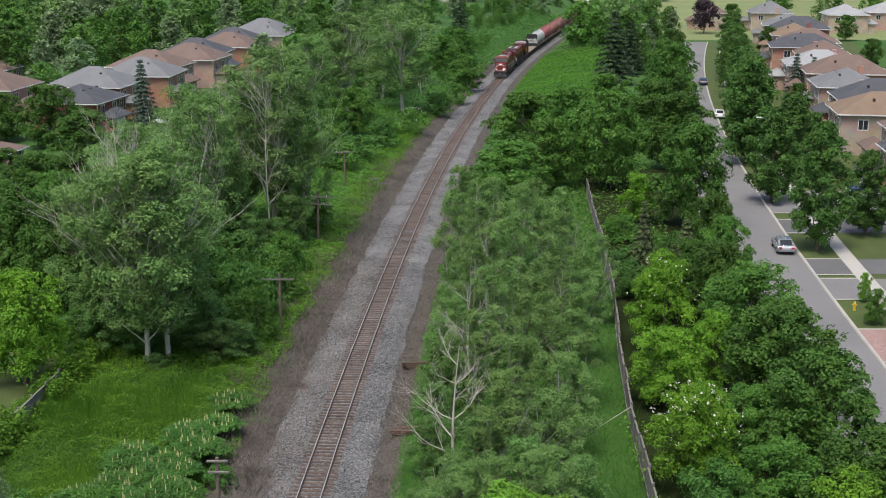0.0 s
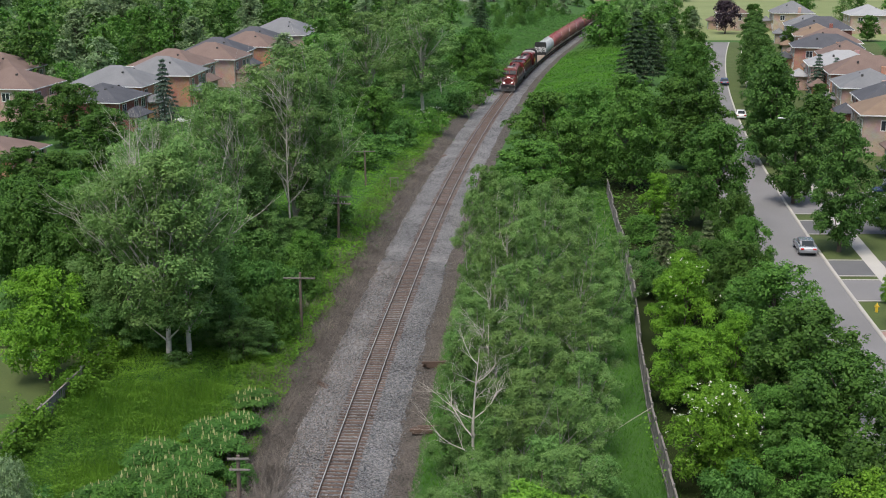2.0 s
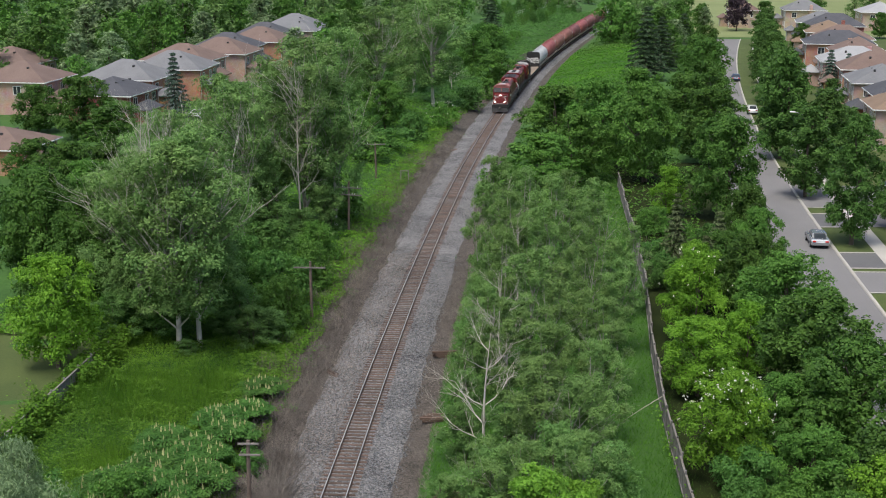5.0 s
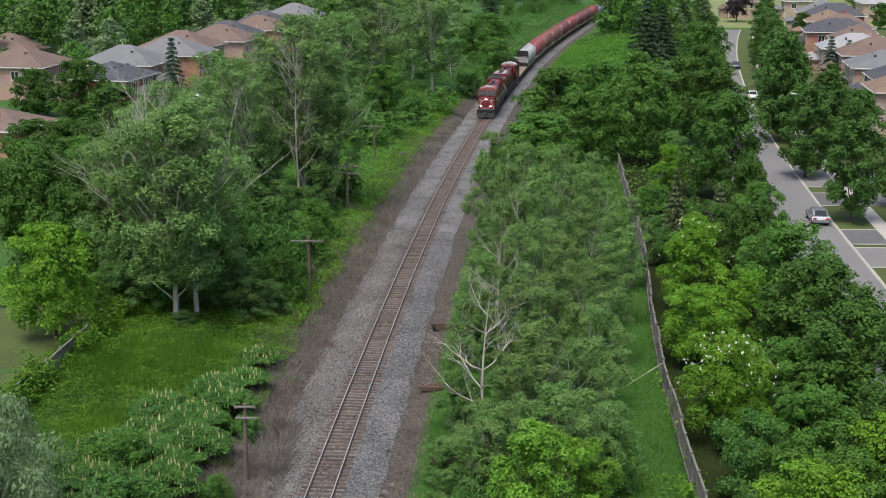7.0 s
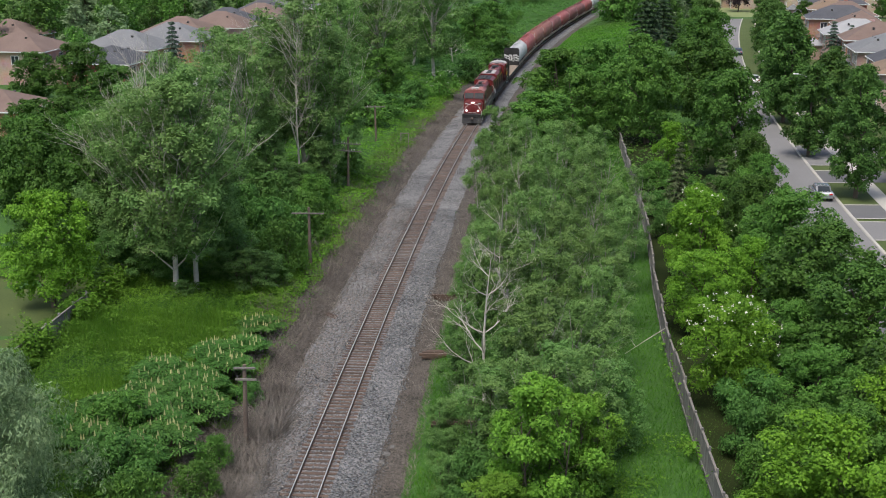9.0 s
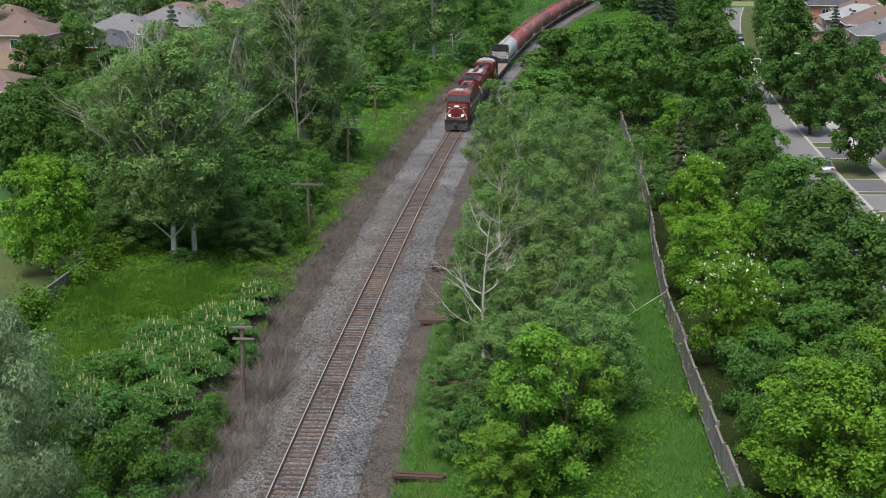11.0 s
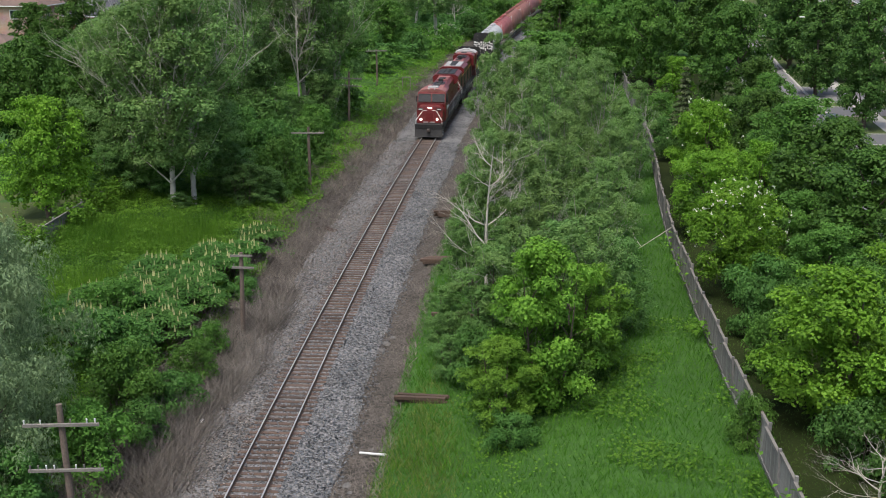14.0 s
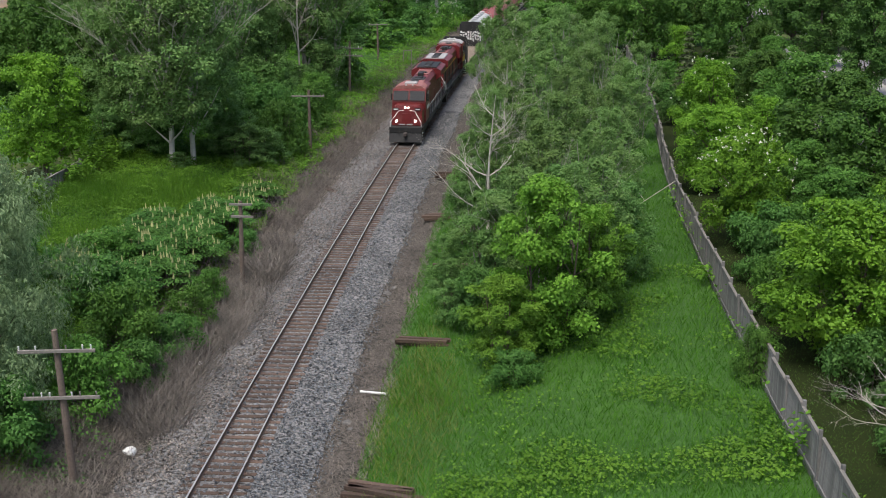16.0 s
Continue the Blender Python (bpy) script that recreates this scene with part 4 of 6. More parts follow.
# ---- street, yards and houses ----
BRICKS = dict(red=brickwork("red_brick", (0.20, 0.055, 0.04), (0.25, 0.08, 0.055), (0.28, 0.24, 0.21)), orange=brickwork("orange_brick", (0.36, 0.17, 0.10), (0.42, 0.22, 0.14), (0.36, 0.30, 0.26)),
              pink=brickwork("pink_brick", (0.38, 0.24, 0.19), (0.45, 0.30, 0.25), (0.42, 0.38, 0.34)), tan=brickwork("tan_brick", (0.36, 0.27, 0.20), (0.42, 0.33, 0.26), (0.40, 0.36, 0.31)))
ROOFS = dict(grey=surface("grey_shingles", (0.115, 0.118, 0.125), (0.20, 0.205, 0.21), 6.0, 0.4, 0.9, 0.4, 0.02), dark=surface("dark_shingles", (0.045, 0.047, 0.055), (0.095, 0.098, 0.110), 6.0, 0.4, 0.9, 0.4, 0.02),
             brown=surface("brown_shingles", (0.115, 0.078, 0.065), (0.195, 0.140, 0.118), 6.0, 0.4, 0.9, 0.4, 0.02), pale=surface("pale_shingles", (0.24, 0.245, 0.25), (0.34, 0.345, 0.35), 6.0, 0.4, 0.9, 0.4, 0.02),
             sand=surface("sand_shingles", (0.15, 0.105, 0.072), (0.24, 0.172, 0.122), 6.0, 0.4, 0.9, 0.4, 0.02))
WHITE = surface("white_trim", (0.62, 0.62, 0.60), (0.80, 0.80, 0.78), 3.0, 0.5, 0.5, 0.0)
GLASS = plain("window_glass", (0.035, 0.042, 0.05), 0.08)
DARKMETAL = surface("dark_metal", (0.02, 0.02, 0.022), (0.06, 0.058, 0.056), 6.0, 0.6, 0.6, 0.2, 0.01)
GREYMETAL = plain("galvanised_steel", (0.45, 0.46, 0.47), 0.45, 0.6)
RUBBER = plain("tyre_rubber", (0.02, 0.02, 0.02), 0.8)
REDGLASS = plain("red_lens", (0.35, 0.01, 0.01), 0.2)
SILVERPAINT = plain("grey_door_paint", (0.35, 0.36, 0.37), 0.5)
LAMPGLASS = plain("clear_lens", (0.8, 0.8, 0.78), 0.15)


def build_street():
    ys = list(np.arange(20, 356, 4.0))

    def lane(name, a, b, z, material, label, y0=20, y1=356):
        rows = [[(float(road_x(y)) + a, y, z), (float(road_x(y)) + b, y, z)] for y in ys if y0 <= y <= y1]
        return strip(name, rows, material, label)

    lane("road", -7.5, 0.0, 2.04, ASPHALT, "worn grey asphalt street with cracks and tyre marks")
    for nm, a, z in (("kerb_1", 0.0, 2.16), ("kerb_2", -7.8, 2.16)):
        rows = [[(float(road_x(y)) + a + dx, y, zz) for dx, zz in ((0.0, 2.02), (0.02, z), (0.28, z), (0.30, 2.02))] for y in ys]
        strip(nm, rows, CONCRETE, "pale concrete kerb along the street")
    lane("lawn_front", 0.30, 42, 2.08, LAWN, "mown green front lawns")
    lane("pavement", 3.9, 5.5, 2.11, CONCRETE, "pale concrete pavement slabs")
    for nm, y0, y1, x1, mt, lb in (("driveway_1", 112.2, 117.6, 16, DRIVE, "dark asphalt driveway"), ("driveway_2", 104.2, 110.6, 16, ASPHALT, "grey paved driveway"), ("driveway_3", 88.0, 95.6, 16, PAVER, "pink paved driveway"),
                                 ("driveway_4", 128.5, 134.5, 18, DRIVE, "dark asphalt driveway with parked cars"), ("driveway_5", 138, 150, 20, ASPHALT, "grey asphalt driveway")):
        rows = [[(float(road_x(y)) + 0.3, y, 2.125), (float(road_x(y)) + 3.88, y, 2.125)] for y in (y0, y1)]
        strip(nm, rows, mt, lb)
        rows = [[(float(road_x(y)) + 5.52, y, 2.125), (float(road_x(y)) + x1, y, 2.125)] for y in (y0, y1)]
        strip(nm + "_inner", rows, mt, lb)
        for e in (y0 - 0.3, y1):
            rows = [[(float(road_x(e)) + 0.3, y, 2.14), (float(road_x(e)) + 3.88, y, 2.14)] for y in (e, e + 0.3)]
            strip("edging", rows, CONCRETE, "pale concrete edging of a driveway")
    # yards behind the fences; the back lawn's dark colour includes tree shade
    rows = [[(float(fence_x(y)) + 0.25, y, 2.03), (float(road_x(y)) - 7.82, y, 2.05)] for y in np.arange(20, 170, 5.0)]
    strip("lawn_back", rows, GARDEN, "lawn of the back gardens, coloured dark for the shade under the trees")
    rows = [[(-75, y, 1.53), (-29.6 + 0.06 * (y - 66), y, 1.53)] for y in np.arange(40, 96, 5.0)]
    strip("lawn_side", rows, LAWN, "mown lawn of a garden beside the weedy field")
    rows = [[(x, y, 2.05) for x in (58, 110, 200, 420)] for y in (358, 420, 520, 700, 1000)]
    strip("hay_field", rows, MEADOW, "pale green open field beyond the houses")
    rows = [[(x, y, 1.55) for x in (-420, -260, -150, -120)] for y in (300, 330, 360)]
    strip("hay_field_2", rows, MEADOW, "pale green open field behind the woods")


FENCE_AT = ((20, 10.9), (45, 11.4), (61, 11.9), (76, 12.6), (88, 13.6), (103, 15.2), (124, 16.6), (149, 18.0))


def fence_x(y):
    return np.interp(y, [a for a, _ in FENCE_AT], [b for _, b in FENCE_AT])


def build_fence(name, line, y0, y1, height, sink, gap, label, lone):
    """A board fence: posts, two rails a bay, boards; the nearest boards are pieces of their own."""
    top = tagged(new(name), label, "fence")
    bm = fresh()
    box(bm, -0.068, 0.068, -0.012, 0.012, 0, height, 0.006)
    board = bpy.data.meshes.new("board")
    bm.to_mesh(board)
    bm.free()
    board.materials.append(FENCE)
    bm = fresh()
    box(bm, -0.06, 0.06, -0.06, 0.06, 0, height + 0.22, 0.01)
    post = bpy.data.meshes.new("post")
    bm.to_mesh(post)
    bm.free()
    post.materials.append(FENCE)
    rails = []
    for dims in ((0.015, 0.06, 0.3, 0.39), (0.015, 0.06, height - 0.12, height - 0.03), (-0.05, 0.07, height, height + 0.035)):
        bm = fresh()
        box(bm, 0, 2.4, *dims)
        rails.append(bpy.data.meshes.new("rail"))
        bm.to_mesh(rails[-1])
        bm.free()
        rails[-1].materials.append(GREYWOOD if len(rails) == 3 else FENCE)
    y, i, V, F = y0, 0, [], []
    while y < y1:
        a, b = Vector((float(line(y)), y, 0)), Vector((float(line(y + 2.4)), y + 2.4, 0))
        d = (b - a)
        ang = math.degrees(math.atan2(d.y, d.x))
        z = sink + 0.05 * math.sin(y * 0.7)
        lean = rnd.normal() * 1.6
        part("post", post, parent=top, at=pose(a.x, a.y, z, lean, 0, ang))
        for me in rails:
            part("rail" if me is not rails[2] else "cap_rail", me, parent=top, at=pose(a.x, a.y, z, lean, 0, ang))
        k = 0
        while k < 15:
            m = pose(a.x, a.y, z, lean, 0, ang) @ pose(0.11 + k * 0.155, 0, rnd.normal() * 0.012, 0, rnd.normal() * 0.5, 0)
            if i < lone:
                part("board", board, parent=top, at=m)
            elif rnd.random() > gap:
                n0 = len(V)
                V += [m @ Vector(p) for p in ((-0.068, -0.012, 0), (0.068, -0.012, 0), (0.068, 0.012, 0), (-0.068, 0.012, 0), (-0.068, -0.012, height), (0.068, -0.012, height), (0.068, 0.012, height), (-0.068, 0.012, height))]
                F += [tuple(n0 + q for q in f) for f in ((0, 1, 5, 4), (1, 2, 6, 5), (2, 3, 7, 6), (3, 0, 4, 7), (4, 5, 6, 7))]
            i += 1
            k += 1
        y += 2.4 * d.y / d.length
    if V:
        tagged(part("boarding", mesh_of("boarding", V, F, FENCE), parent=top), kind="stuff")
    return top


def hip(w, d, z, h, over=0.5):
    """A hipped roof with thickness over a w by d house."""
    bm = fresh()
    a, b = w / 2 + over, d / 2 + over
    r = max(a - b, 0.4) if w >= d else 0.0
    s = max(b - a, 0.4) if d > w else 0.0
    lo = [bm.verts.new((x, y, z - 0.16)) for x, y in ((-a, -b), (a, -b), (a, b), (-a, b))]
    up = [bm.verts.new((x, y, z)) for x, y in ((-a, -b), (a, -b), (a, b), (-a, b))]
    t0, t1 = bm.verts.new((-r, -s, z + h)), bm.verts.new((r, s, z + h))
    for i in range(4):
        bm.faces.new((lo[i], lo[(i + 1) % 4], up[(i + 1) % 4], up[i]))
    bm.faces.new(lo[::-1])
    if w >= d:
        for f in ((up[0], up[1], t1, t0), (up[1], up[2], t1), (up[2], up[3], t0, t1), (up[3], up[0], t0)):
            bm.faces.new(f)
    else:
        for f in ((up[0], up[1], t0), (up[1], up[2], t1, t0), (up[2], up[3], t1), (up[3], up[0], t0, t1)):
            bm.faces.new(f)
    return bm


def house(x, y, turn, w, d, eave, rise, brick, shingle, label, garage=True):
    """A brick house with a hipped roof, a gabled front wing, windows, gutters, vents and a garage door."""
    base = tagged(new("house"), label, "house", "houses")
    base.matrix_basis = pose(x, y, 2.0 if x > 0 else 1.45, 0, 0, turn)
    bm = fresh()
    box(bm, -w / 2, w / 2, -d / 2, d / 2, 0, eave)
    part("wall", bm, BRICKS[brick], base)
    roof = part("roof", hip(w, d, eave + 0.16, rise), ROOFS[shingle], base)
    for k in range(3):
        bm = fresh()
        px, py = w * (0.22 * k - 0.2), d * 0.16
        box(bm, px - 0.18, px + 0.18, -py - 0.18, -py + 0.18, eave + rise * 0.62, eave + rise * 0.62 + 0.45, 0.02)
        part("vent", bm, DARKMETAL, roof)
    bm = fresh()
    a, b = w / 2 + 0.52, d / 2 + 0.52
    for x0, x1, y0, y1 in ((-a - 0.1, a + 0.1, -b - 0.1, -b), (-a - 0.1, a + 0.1, b, b + 0.1), (-a - 0.1, -a, -b, b), (a, a + 0.1, -b, b)):
        box(bm, x0, x1, y0, y1, eave - 0.02, eave + 0.14)
    part("gutter", bm, WHITE, base)
    for sx in (-1, 1):
        bm = fresh()
        box(bm, sx * (w / 2 - 0.3) - 0.05, sx * (w / 2 - 0.3) + 0.05, -d / 2 - 0.09, -d / 2 - 0.005, 0.1, eave)
        part("downpipe", bm, WHITE, base)
    bm = fresh()
    box(bm, w * 0.5 - 0.15, w * 0.5 + 0.45, d * 0.1, d * 0.1 + 0.9, 0, eave + rise * 0.55, 0.03)
    part("chimney", bm, BRICKS[brick], base)
    # a lower wing with its own roof
    bm = fresh()
    box(bm, -w * 0.42, w * 0.02, -d / 2 - 2.6, -d / 2 - 0.003, 0, eave * 0.52)
    part("wing", bm, BRICKS[brick], base)
    part("wing_roof", hip(w * 0.46, 3.0, 0, 1.3, 0.35), ROOFS[shingle], base, at=pose(-w * 0.2, -d / 2 - 1.5, eave * 0.52 + 0.1))
    if garage:
        bm = fresh()
        box(bm, -w * 0.38, -w * 0.06, -d / 2 - 2.68, -d / 2 - 2.605, 0.05, 2.25, 0.02)
        part("garage_door", bm, WHITE, base)
    spots = []
    for zc in (eave * 0.27, eave * 0.76):
        for k in (-0.3, 0.1, 0.34):
            spots += [(k * w, -d / 2, zc, 0), (k * w, d / 2, zc, 180)]
        if zc > 3:
            spots += [(w / 2, 0.22 * d, zc, 90), (-w / 2, -0.12 * d, zc, -90), (-w / 2, 0.26 * d, zc, -90), (w / 2, -0.28 * d, zc, 90)]
    for px, py, zc, ang in spots:
        if ang == 0 and zc < 3 and px < w * 0.05:
            continue
        m = pose(px, py, zc, 0, 0, ang)
        bm = fresh()
        for x0, x1, z0, z1 in ((-0.75, 0.75, -0.8, -0.68), (-0.75, 0.75, 0.68, 0.8), (-0.75, -0.65, -0.68, 0.68), (0.65, 0.75, -0.68, 0.68), (-0.04, 0.04, -0.68, 0.68)):
            box(bm, x0, x1, -0.06, 0.04, z0, z1)
        fr = part("window", bm, WHITE, base, at=m)
        bm = fresh()
        box(bm, -0.65, 0.65, -0.02, 0.02, -0.68, 0.68)
        part("pane", bm, GLASS, fr)
    return base


def car(x, y, z, turn, paint, label):
    """A parked saloon: shaped body, glass, four wheels, lights."""
    base = tagged(new("car"), label, "car", "parked cars")
    base.matrix_basis = pose(x, y, z, 0, 0, turn)
    bm = fresh()
    prism(bm, [(-2.25, 0.35), (-2.3, 0.75), (-2.15, 0.98), (-1.2, 1.02), (1.0, 0.96), (2.1, 0.80), (2.28, 0.6), (2.25, 0.35)], -0.88, 0.88)
    bmesh.ops.bevel(bm, geom=bm.edges[:], offset=0.07, segments=2, affect="EDGES")
    body = part("body", bm, paint, base)
    bm = fresh()
    prism(bm, [(-1.75, 0.98), (-1.15, 1.42), (0.25, 1.45), (1.05, 0.95)], -0.72, 0.72)
    bmesh.ops.bevel(bm, geom=bm.edges[:], offset=0.06, segments=2, affect="EDGES")
    part("cabin", bm, paint, base)
    for nm, pts in (("rear_window", ((-1.79, 1.01), (-1.22, 1.40), 0.60)), ("windscreen", ((1.07, 0.99), (0.34, 1.42), 0.62))):
        (ya, za), (yb, zb), hw = pts
        off = 0.012 if nm == "rear_window" else -0.012
        V = [(-hw, ya - off, za + 0.012), (hw, ya - off, za + 0.012), (hw * 0.9, yb - off, zb + 0.012), (-hw * 0.9, yb - off, zb + 0.012)]
        V += [(a, b, c - 0.03) for a, b, c in V]
        part(nm, mesh_of(nm, V, [(0, 1, 2, 3), (7, 6, 5, 4), (0, 4, 5, 1), (1, 5, 6, 2), (2, 6, 7, 3), (3, 7, 4, 0)], GLASS), parent=base)
    for s in (-1, 1):
        bm = fresh()
        prism(bm, [(-1.35, 1.04), (-1.05, 1.36), (0.2, 1.39), (0.75, 1.02)], s * 0.715, s * 0.735)
        part("side_window", bm, GLASS, base)
        for yy in (-1.4, 1.4):
            bm = fresh()
            rod(bm, (s * 0.70, yy, 0.33), (s * 0.90, yy, 0.33), 0.33, 0.33, 16)
            wheel = part("wheel", bm, RUBBER, base)
            bm = fresh()
            rod(bm, (s * 0.895, yy, 0.33), (s * 0.915, yy, 0.33), 0.2, 0.18, 12)
            part("rim", bm, GREYMETAL, wheel)
        bm = fresh()
        box(bm, s * 0.62 - 0.17, s * 0.62 + 0.17, -2.33, -2.24, 0.72, 0.88, 0.02)
        part("tail_light", bm, REDGLASS, base)
        bm = fresh()
        box(bm, s * 0.62 - 0.17, s * 0.62 + 0.17, 2.18, 2.29, 0.6, 0.72, 0.02)
        part("headlight", bm, LAMPGLASS, base)
    return base


def utility_pole(x, y, top, arms, label, lean=0.0, half=1.4):
    """An old line pole with cross-arms, braces and insulators."""
    z = float(land(x, y)) - 0.1
    base = tagged(new("utility_pole"), label, "utility pole", "line poles")
    base.matrix_basis = pose(x, y, z, 0, lean, rnd.uniform(-6, 6))
    bm = fresh()
    rod(bm, (0, 0, 0), (0, 0, top - z), 0.15, 0.11, 10)
    part("pole", bm, POLE, base)
    for a in arms:
        bm = fresh()
        box(bm, -half, half, -0.21, -0.11, a - z - 0.06, a - z + 0.06, 0.01, Matrix.Rotation(rnd.normal() * 0.015, 4, "Y"))
        arm = part("crossarm", bm, GREYWOOD, base)
        for k in (-1.3, -1.0, -0.7, -0.4, 0.4, 0.7, 1.0, 1.3):
            if rnd.random() < 0.3 or abs(k) > half:
                continue
            bm = fresh()
            rod(bm, (k, -0.16, a - z + 0.055), (k, -0.16, a - z + 0.22), 0.022, 0.035, 6)
            part("insulator", bm, WHITE if rnd.random() < 0.3 else GREYWOOD, arm)
    return base


def sleeper_stack(x, y, turn, count, label):
    """Old sleepers thrown beside the track."""
    base = tagged(new("sleeper_stack"), label, "sleepers", "old sleepers")
    base.matrix_basis = pose(x, y, float(land(x, y)) - 0.02, 0, 0, turn)
    for i in range(count):
        bm = fresh()
        box(bm, -1.25, 1.25, -0.11, 0.11, 0, 0.17, 0.012)
        row = i // 3
        part("sleeper", bm, TIE, base, at=pose(rnd.normal() * 0.18, (i % 3) * 0.27 - 0.27 + rnd.normal() * 0.02, 0.175 * row, 0, 0, rnd.normal() * 3))
    return base


def street_lamp(x, y, z, turn, label, top=7.2):
    base = tagged(new("street_lamp"), label, "street lamp", "street lamps")
    base.matrix_basis = pose(x, y, z, 0, 0, turn)
    bm = fresh()
    rod(bm, (0, 0, 0), (0, 0, top), 0.11, 0.07, 8)
    part("pole", bm, CONCRETE, base)
    bm = fresh()
    rod(bm, (0, 0, top - 0.3), (0.9, 0, top + 0.3), 0.045, 0.04, 6)
    rod(bm, (0.88, 0, top + 0.29), (1.7, 0, top + 0.42), 0.04, 0.04, 6)
    part("arm", bm, GREYMETAL, base)
    bm = fresh()
    box(bm, 1.6, 2.3, -0.17, 0.17, top + 0.38, top + 0.54, 0.05)
    part("lamp_head", bm, WHITE, base)
    return base


def lump(name, x, y, z, s, material, label):
    bm = fresh()
    bmesh.ops.create_icosphere(bm, subdivisions=2, radius=s)
    for v in bm.verts:
        v.co *= 1 + 0.35 * noise.noise(v.co * (1.6 / s) + Vector((x, y, 0)))
        v.co.z *= 0.65
    return tagged(part(name, bm, material, at=Matrix.Translation((x, y, z + s * 0.4))), label, name)


build_street()
STYLES = [("orange", "dark", "orange brick house with a dark roof"), ("tan", "brown", "tan brick house with a brown roof"), ("tan", "sand", "tan brick house with a sand-brown roof"), ("red", "dark", "red brick house with a dark shingle roof"),
          ("tan", "grey", "tan brick house with a grey roof"), ("orange", "brown", "orange brick house with a brown hipped roof"), ("pink", "pale", "pink brick house with a pale grey roof"), ("pink", "brown", "pink brick house with a broad brown roof")]
y, k = 147.0, 0
while y < 350:
    wide, deep = ((10.2, 13.0), (11.5, 10.5), (10.0, 14.5))[k % 3]
    house(float(road_x(y)) + 22.5 + 2.5 * (k % 2), y, -97 - (y - 147) * 0.025, wide, deep, 5.5 + 0.25 * (k % 3), 2.7 + 0.3 * (k % 2), *STYLES[k % 8])
    if y < 330:
        house(float(road_x(y)) + 56 + 3 * (k % 2), y + 4, 83, 10.2, 13.0, 5.6, 2.9, *STYLES[(k + 3) % 8])
    y += 15.4 + 1.2 * (k % 3)
    k += 1
for p in [(104, 392, -97, 11, 12, 5.8, 3.4, "tan", "grey", "tan brick house with a grey roof at the field's edge"), (126, 386, 84, 12, 12, 5.6, 3.0, "tan", "pale", "tan house with a pale grey roof"),
          (142, 396, 84, 12, 12, 5.6, 3.0, "pink", "pale", "pink house with a pale roof near the field"), (86, 396, -97, 9, 9, 5.4, 3.0, "tan", "brown", "small tan house with a brown roof beside the field")]:
    house(*p)
LEFT = [("red", "dark", "red brick house with a dark blue-grey roof", 4.8), ("orange", "grey", "orange brick house with a grey shingle roof", 5.6), ("orange", "grey", "orange brick house with a grey roof and front wing", 5.8), ("pink", "brown", "pink brick house with a brown roof and white windows", 5.8),
        ("pink", "brown", "pink brick house with a brown hipped roof", 5.8), ("orange", "dark", "orange brick house with a dark roof", 5.6), ("orange", "brown", "brown-roofed orange brick house", 5.7), ("tan", "dark", "tan house with a dark roof", 5.7), ("tan", "grey", "tan house with a broad grey roof", 5.8), ("tan", "grey", "tan house with a grey roof by the woods", 5.8)]
for k, (brick, shingle, words, eave) in enumerate(LEFT):
    y = 204 + 14.2 * k
    house(-61.2 + 0.125 * (y - 204) - 3.2 * (k % 2), y, 83 + 3 * (k % 3 - 1), 11.4, 13.5 if k else 11, eave, 3.0 if k else 2.4, brick, shingle, words)
house(-80, 214, 83, 12, 13, 5.7, 3.0, "pink", "brown", "pink brick house with a brown hipped roof beside trees")
house(-92, 240, 83, 12, 13, 5.7, 3.0, "tan", "brown", "tan brick house among trees")
house(-65, 161, 83, 10, 13, 3.5, 2.2, "orange", "brown", "low brick house with a grey-brown roof among trees")

PAINT = dict(silver=plain("silver_paint", (0.42, 0.44, 0.46), 0.25, 0.7), white=plain("white_paint", (0.75, 0.76, 0.77), 0.25), black=plain("black_paint", (0.015, 0.016, 0.02), 0.2), blue=plain("dark_blue_paint", (0.02, 0.035, 0.08), 0.22))
for p in [(35.3, 121.5, 2.05, -6, "silver", "silver saloon parked at the kerb"), (55.0, 256.5, 2.05, -10, "blue", "dark blue car parked in the street"), (48.4, 211, 2.05, -9, "white", "white car parked in the street"),
          (49.6, 141.4, 2.13, 100, "white", "white car on a driveway"), (48.2, 132.6, 2.13, 95, "black", "black car on a driveway"), (52.8, 148, 2.13, 95, "blue", "dark car on a driveway"),
          (-46.4, 212.5, 1.5, 60, "black", "black car before the houses"), (-47.6, 206.4, 1.5, 60, "white", "white car before the houses"), (102, 322, 2.12, 80, "blue", "blue car before a far house")]:
    car(*p[:4], PAINT[p[4]], p[5])

for p in [(-14.9, 40.4, 5.9, (5.15, 3.35), "old brown line pole with two grey cross-arms", -2), (-13.3, 65.2, 4.6, (4.45, 3.75), "short old line pole overgrown with brush", 1, 0.62), (-14.2, 100.8, 5.5, (5.0,), "weathered line pole in the scrub", 0),
          (-14.0, 131.4, 6.2, (4.7, 5.5), "weathered line pole with cross-arms", 1), (-13.2, 160.5, 5.4, (5.2,), "weathered line pole above the bushes", -1)]:
    utility_pole(*p)
for p in [(-2.0, 93.0, 8, 7, "heap of dark old sleepers"), (-1.2, 67.3, 4, 5, "heap of brown old sleepers"), (-2.6, 55.0, -4, 5, "rotten old sleepers in the grass"), (-3.4, 39.4, -12, 6, "stack of black old sleepers"), (-2.3, 79.5, 4, 6, "heap of brown old sleepers"),
          (-10.6, 156, -20, 3, "old sleepers beside the ballast"), (-11.0, 89.4, -50, 2, "old sleeper on the ballast edge"), (-3.2, 187, 60, 3, "old sleepers by the far track"), (4.5, 218, 60, 3, "old sleepers by the far track")]:
    sleeper_stack(*p)
street_lamp(27.6, 126.9, 2.0, 0, "pale street lamp rising out of a tree", 4.2)
